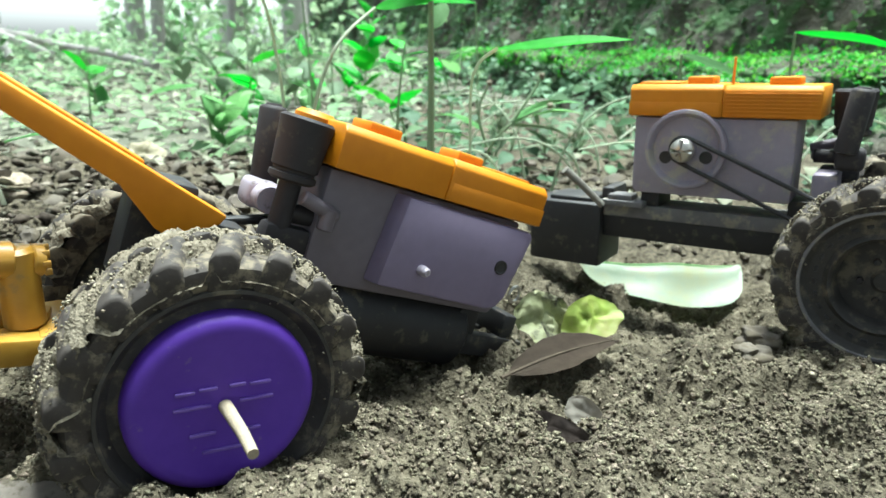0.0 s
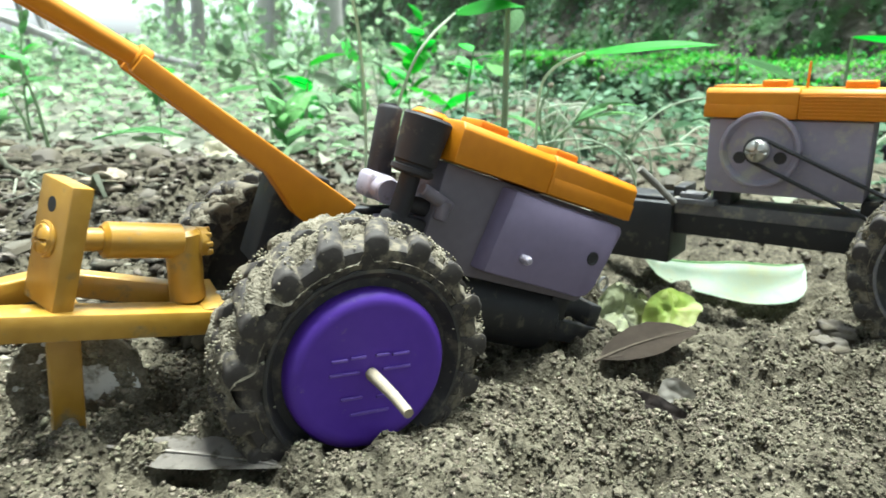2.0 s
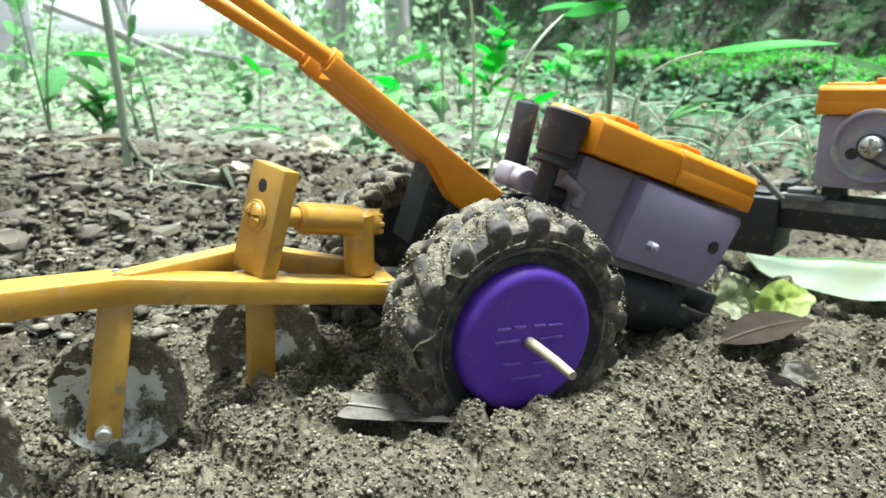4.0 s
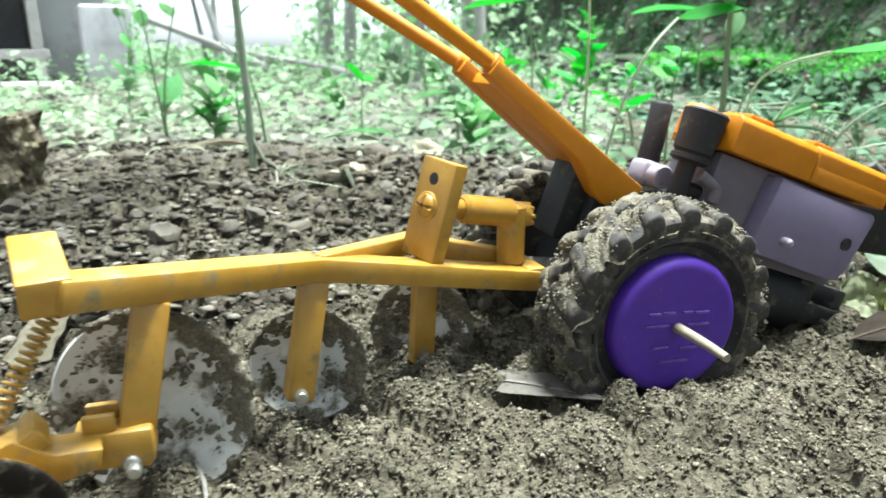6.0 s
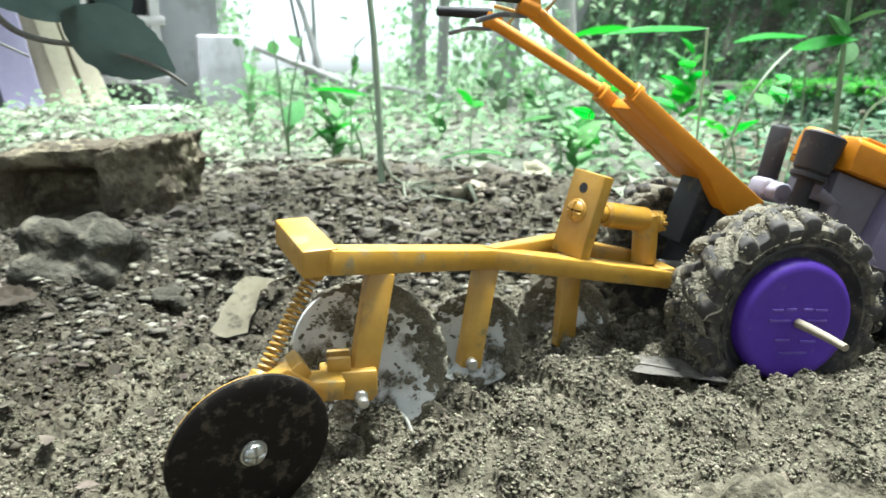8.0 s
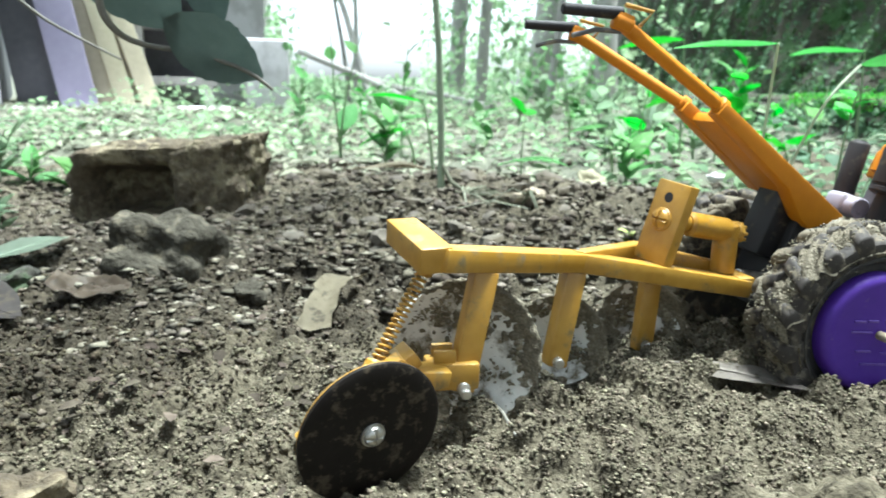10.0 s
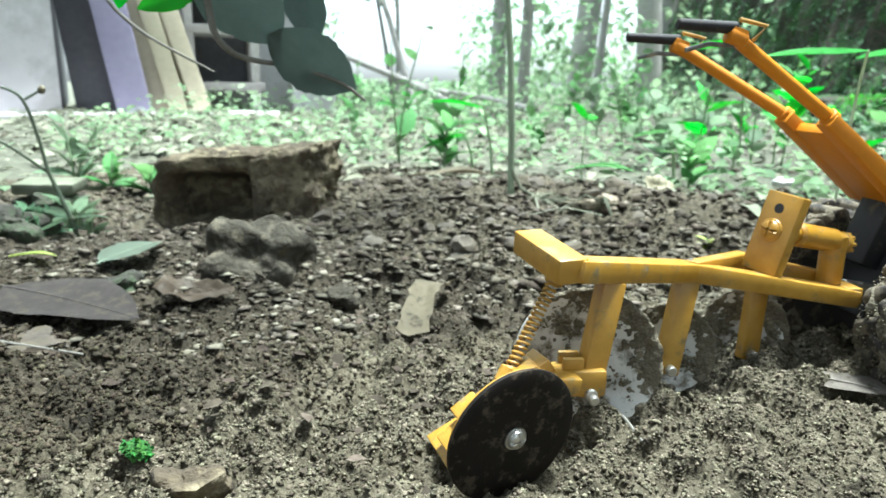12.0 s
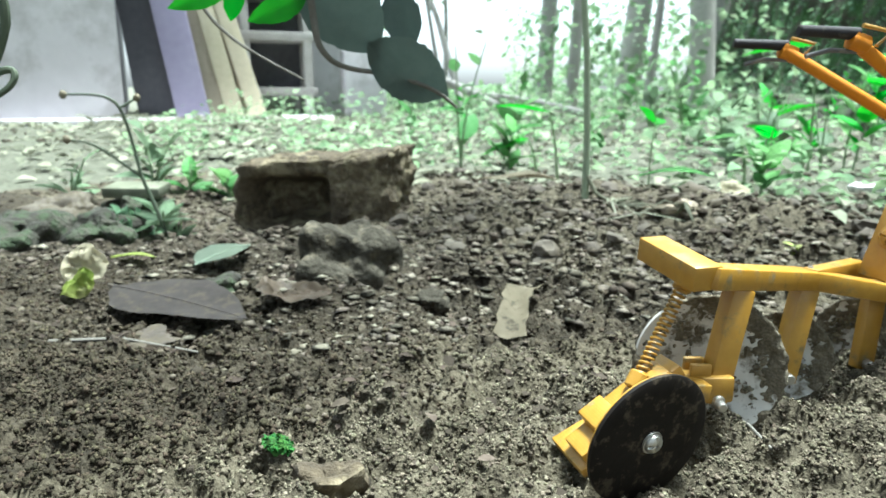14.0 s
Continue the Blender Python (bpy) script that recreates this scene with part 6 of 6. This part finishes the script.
y = 0.30 + 2.6 * rng.random(n) ** 1.5
x = rng.uniform(-1, 0.32, n) * (0.5 + 0.95 * y)
ok = left_of_bank(x, y) & ~((x < -0.2) & (y < 0.36)) & ~((x > -0.02) & (y < 0.9) & (rng.random(n) < 0.75))
x, y = x[ok], y[ok]
n = len(x)
s = (0.006 + 0.022 * rng.random(n) ** 2) * (0.6 + 0.5 * y)
far = 2600
x = np.concatenate([x, rng.uniform(-1.7, -0.45, far)])
y = np.concatenate([y, rng.uniform(0.22, 1.3, far)])
n = len(x)
s = (0.006 + 0.022 * rng.random(n) ** 2) * (0.6 + 0.5 * np.hypot(x, y))
tagged(scatter("leaf_litter", leaf_template(3, 0.3, 0.35, 0.26), np.stack([x, y, ground_height(x, y) + 0.003], 1), rotations(rng, n, 0.45), np.stack([s, s, s], 1), M_LITTER), "pale dry leaf litter on the yard floor", "leaf litter", kind="stuff")

# ---- the branch that hangs into view ----
branch = tagged(empty("hanging_branch", pose(-0.28, 0.14, 0.12)), "dark-leaved twig hanging into view", "branch")
B0 = Vector((-0.28, 0.14, 0.12))


def on_branch(name, pts, rad, rad2, mat=None):
    ob = mesh_ob(name, sweep(eased([Vector(p) - B0 for p in pts]), rad, 8, rad2), mat or M_TWIG, scale=1)
    ob.parent = branch


on_branch("twig", [(-0.2613, 0.0779, 0.1169), (-0.2614, 0.0809, 0.0988), (-0.2607, 0.0822, 0.0907), (-0.2586, 0.0909, 0.0845), (-0.2476, 0.1058, 0.0827), (-0.236, 0.1196, 0.0776), (-0.2309, 0.1284, 0.0704)], 0.0014, 0.0006)
on_branch("twig", [(-0.352, 0.103, 0.135), (-0.346, 0.109, 0.110), (-0.338, 0.118, 0.098), (-0.330, 0.126, 0.091), (-0.316, 0.139, 0.081)], 0.0010, 0.0004)
on_branch("twig", [(-0.326, 0.004, 0.130), (-0.319, 0.012, 0.101), (-0.323, 0.009, 0.086), (-0.326, 0.006, 0.080), (-0.321, 0.012, 0.083), (-0.320, 0.011, 0.078), (-0.325, 0.006, 0.073)], 0.0017, 0.0008, M_STALK)
for i, (b, t, w, mat) in enumerate((((-0.2621, 0.0765, 0.1202), (-0.2502, 0.1036, 0.0901), 27, M_LEAF_SLATE), ((-0.2505, 0.0969, 0.0928), (-0.2339, 0.1267, 0.0747), 22, M_LEAF_SLATE), ((-0.251, 0.1128, 0.1129), (-0.245, 0.1193, 0.0924), 15, M_LEAF_SLATE),
                                    ((-0.2796, 0.0613, 0.1089), (-0.2929, 0.0467, 0.1019), 7, M_LEAF_BRIGHT), ((-0.278, 0.0628, 0.1107), (-0.2808, 0.0617, 0.0988), 7, M_LEAF_BRIGHT), ((-0.2627, 0.0786, 0.107), (-0.2771, 0.0656, 0.099), 9, M_LEAF_BRIGHT))):
    b, t = Vector(b) - B0, Vector(t) - B0
    ob = part("leaf", leaf_bm((t - b).length * 1000, w, fold=0.16, curl=0.10, n=22, seed=i, wave=0.022, cross=8), mat, branch, "dull dark green leaf" if mat is M_LEAF_SLATE else "bright green leaf")
    view = Vector((0.165, -0.255, -0.03)).normalized()
    yv = (t - b).normalized()
    xv = yv.cross(view).normalized()
    zv = xv.cross(yv)
    ob.matrix_local = Matrix(((xv.x, yv.x, zv.x, b.x), (xv.y, yv.y, zv.y, b.y), (xv.z, yv.z, zv.z, b.z), (0, 0, 0, 1)))

# ---- the shed side and trees at the back of the yard ----
thick_wall("wall_shed", (-2.62, -0.63), (-1.590, 0.980), -0.06, 1.5, 0.10, M_WALL, "pale grey rendered shed wall in soft daylight")
thick_wall("wall_shed_return", (-1.590, 0.980), (-2.30, 1.52), -0.06, 1.5, 0.08, M_SHADE, "dark side of the shed with shade put into its colour")
thick_wall("wall_behind_boards", (-1.80, 1.30), (-1.42, 1.72), -0.06, 1.5, 0.08, M_WALL, "grey wall behind the leaning boards")
F0, FD = Vector((-1.631, 0.950, 0)), Vector((0.716, 0.698, 0)).normalized()
FN = Vector((-FD.y, FD.x, 0))


def far_m(s, back=0.0):
    p = F0 + FD * s + FN * back
    return Matrix(((FD.x, FN.x, 0, p.x), (FD.y, FN.y, 0, p.y), (0, 0, 1, gz(p.x, p.y) - 0.01), (0, 0, 0, 1)))


def leaning(label, s, width, slope, mat, thick=18, back=0.0, h=900, name="leaning_board"):
    bm = block(0, width, 0, thick, 0, h, 2)
    for v in bm.verts:
        v.co.x -= v.co.z * slope
        v.co.y += v.co.z * 0.16
    ob = mesh_ob(name, bm, mat)
    ob.matrix_world = far_m(s, back)
    return tagged(ob, label, "board", "boards leaning on the shed")


leaning("mauve painted board leaning on the shed", 0.168, 78, 0.17, M_BOARD_PURPLE, 22)
leaning("weathered dull plank leaning on the shed", 0.247, 44, 0.20, M_PLANK_DULL, 18, 0.03)
for s, w, sl in ((0.290, 42, 0.23), (0.346, 44, 0.27)):
    leaning("pale bare plank leaning on the shed", s, w, sl, M_PLANK, 18, 0.02)
leaning("weathered dull plank leaning on the shed", 0.334, 40, 0.26, M_PLANK_DULL, 18, 0.05)
# Added dark sheet: the shaded gap between wall and mauve board.
leaning("dark sheet standing in for the shaded gap by the boards", 0.072, 94, 0.13, M_SHADE, 18, 0.05)
bench = tagged(empty("wooden_rack", far_m(0.325, 0.14)), "low grey wooden rack standing in the shade", "rack")
for x in (0, 165):
    part("post", block(x, x + 24, 0, 30, 0, 330, 2), M_BARK, bench)
    part("post", block(x, x + 24, 160, 190, 0, 330, 2), M_BARK, bench)
for z in (58, 205, 320):
    part("shelf", block(-10, 200, -6, 196, z, z + 22, 2), M_BARK, bench, "grey wooden shelf")
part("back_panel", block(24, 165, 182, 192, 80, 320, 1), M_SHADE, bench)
crate = tagged(mesh_ob("white_box", block(0, 120, 0, 100, 0, 200, 8, 3), M_WALL), "pale box standing on the ground", "box")
crate.matrix_world = far_m(0.60, 0.14)
slab = tagged(mesh_ob("concrete_slab", block(-900, 560, -90, 150, -30, 14, 5), M_WALL), "pale concrete strip along the shed", "slab")
slab.matrix_world = far_m(0.0, -0.02)
tray = tagged(mesh_ob("flat_stone_slab", block(-24, 12, -11, 11, 0, 7, 1.6), M_LITTER), "flat pale stone slab among weeds", "stone")
tray.matrix_world = pose(-0.476, 0.172, gz(-0.476, 0.172) + 0.010, 4, 0, 30)


def tree(x, y, rad, height, seed):
    """A slim tree: tapered trunk, limbs and a loose crown."""
    r = random.Random(seed)
    root = tagged(empty("tree", pose(x, y, gz(x, y) - 0.02)), "slim grey-barked tree at the back of the yard", "tree", "trees at the back of the yard")
    lean_x, lean_y = r.uniform(-0.08, 0.08), r.uniform(-0.08, 0.08)
    pts = [Vector((lean_x * height * t + 0.02 * math.sin(4 * t + seed), lean_y * height * t + 0.02 * math.cos(3 * t + seed), height * t)) for t in np.linspace(0, 1, 10)]
    ob = mesh_ob("trunk", sweep(pts, rad, 12, rad * 0.45), M_BARK, scale=1)
    ob.parent = root
    tips = []
    for i in range(7):
        k = 4 + i % 5
        a = r.uniform(0, 6.28)
        L = height * r.uniform(0.2, 0.35)
        p = pts[k]
        q = p + Vector((math.cos(a) * L, math.sin(a) * L, L * r.uniform(0.3, 0.8)))
        tips += [p.lerp(q, 0.6), q]
        ob = mesh_ob("limb", sweep([p, p.lerp(q, 0.5) + Vector((0, 0, 0.03)), q], rad * 0.4, 8, rad * 0.12), M_BARK, scale=1)
        ob.parent = root
    rg = np.random.default_rng(seed)
    c = np.array([t[:] for t in tips])[rg.integers(0, len(tips), 420)]
    p = c + rg.normal(0, height * 0.07, (420, 3))
    s = rg.uniform(0.04, 0.075, 420)
    ob = scatter("crown", LEAF, p, rotations(rg, 420, 2.0), np.stack([s, s, s], 1), M_LEAF_STUFF)
    ob.parent = root


for i, (x, y, rad, h) in enumerate(((-1.42, 3.4, 0.045, 3.0), (-0.98, 2.5, 0.024, 2.4), (-1.15, 3.9, 0.075, 3.4), (-0.55, 2.7, 0.05, 3.0), (-2.9, 3.3, 0.05, 2.8), (-0.62, 3.8, 0.07, 3.0), (-3.4, 4.4, 0.07, 3.6), (-0.55, 1.9, 0.012, 1.4), (-1.62, 2.6, 0.012, 1.2), (-1.30, 2.0, 0.008, 1.0))):
    tree(x, y, rad, h, 300 + i)
# fallen poles and far shrubs
for i, (a, b, rad) in enumerate((((-1.15, 1.9, 0.02), (-1.45, 2.1, 0.55), 0.012), ((-0.95, 1.75, 0.03), (-1.25, 1.65, 0.16), 0.012), ((-1.05, 2.2, 0.02), (-1.30, 2.0, 0.10), 0.016), ((-0.62, 1.55, 0.02), (-0.95, 1.75, 0.06), 0.01))):
    ob = mesh_ob("fallen_pole", sweep([a, tuple((p + q) / 2 + 0.004 for p, q in zip(a, b)), b], rad, 9, rad * 0.7), M_BARK, scale=1)
    tagged(ob, "dry grey pole lying across the weeds", "pole")
n = 9000
y = 2.0 + 5.0 * rng.random(n)
x = rng.uniform(-0.95, 0.15, n) * y
gap = np.abs(x / y + 0.60) < 0.13
z = ground_height(x, y) + rng.random(n) ** 1.6 * np.where(gap, 0.05, 0.36) * (0.4 + 0.3 * y)
s = rng.uniform(0.02, 0.045, n) * (0.5 + 0.25 * y)
tagged(scatter("far_shrubs", LEAFLET, np.stack([x, y, z], 1), rotations(rng, n, 1.6), np.stack([s, s, s], 1), M_LEAF_STUFF), "shrubs at the back of the yard, paled for haze", "shrubs", kind="stuff")

# leaves added out of view overhead and behind, to shade the near ground and the yard
n = 2100
p = np.stack([rng.uniform(-1.1, 0.9, n), np.where(np.arange(n) < 1900, rng.uniform(-1.3, 0.0, n), rng.uniform(0.0, 0.36, n)), rng.uniform(0.75, 1.35, n)], 1)
p = np.concatenate([p, np.stack([rng.uniform(-1.9, 0.7, 1500), rng.uniform(0.36, 2.2, 1500), rng.uniform(1.3, 1.8, 1500)], 1)])
a = rng.uniform(-2.85, -0.15, 4200)
rad = rng.uniform(1.25, 1.7, 4200)
q = np.stack([-0.1 + rad * np.cos(a), rad * np.sin(a), rng.uniform(0.0, 2.0, 4200)], 1)
p = np.concatenate([p, q])
n = len(p)
s = np.where(np.arange(n) < 3600, rng.uniform(0.045, 0.075, n), rng.uniform(0.07, 0.13, n))
tagged(scatter("unseen_shade_leaves", LEAFLET, p, np.concatenate([rotations(rng, 3600, 0.9), rotations(rng, n - 3600, 2.2)]), np.stack([s, s, s], 1), M_LEAF_DARK), "unseen dark green leaves added overhead and behind to block light", "foliage", kind="stuff")
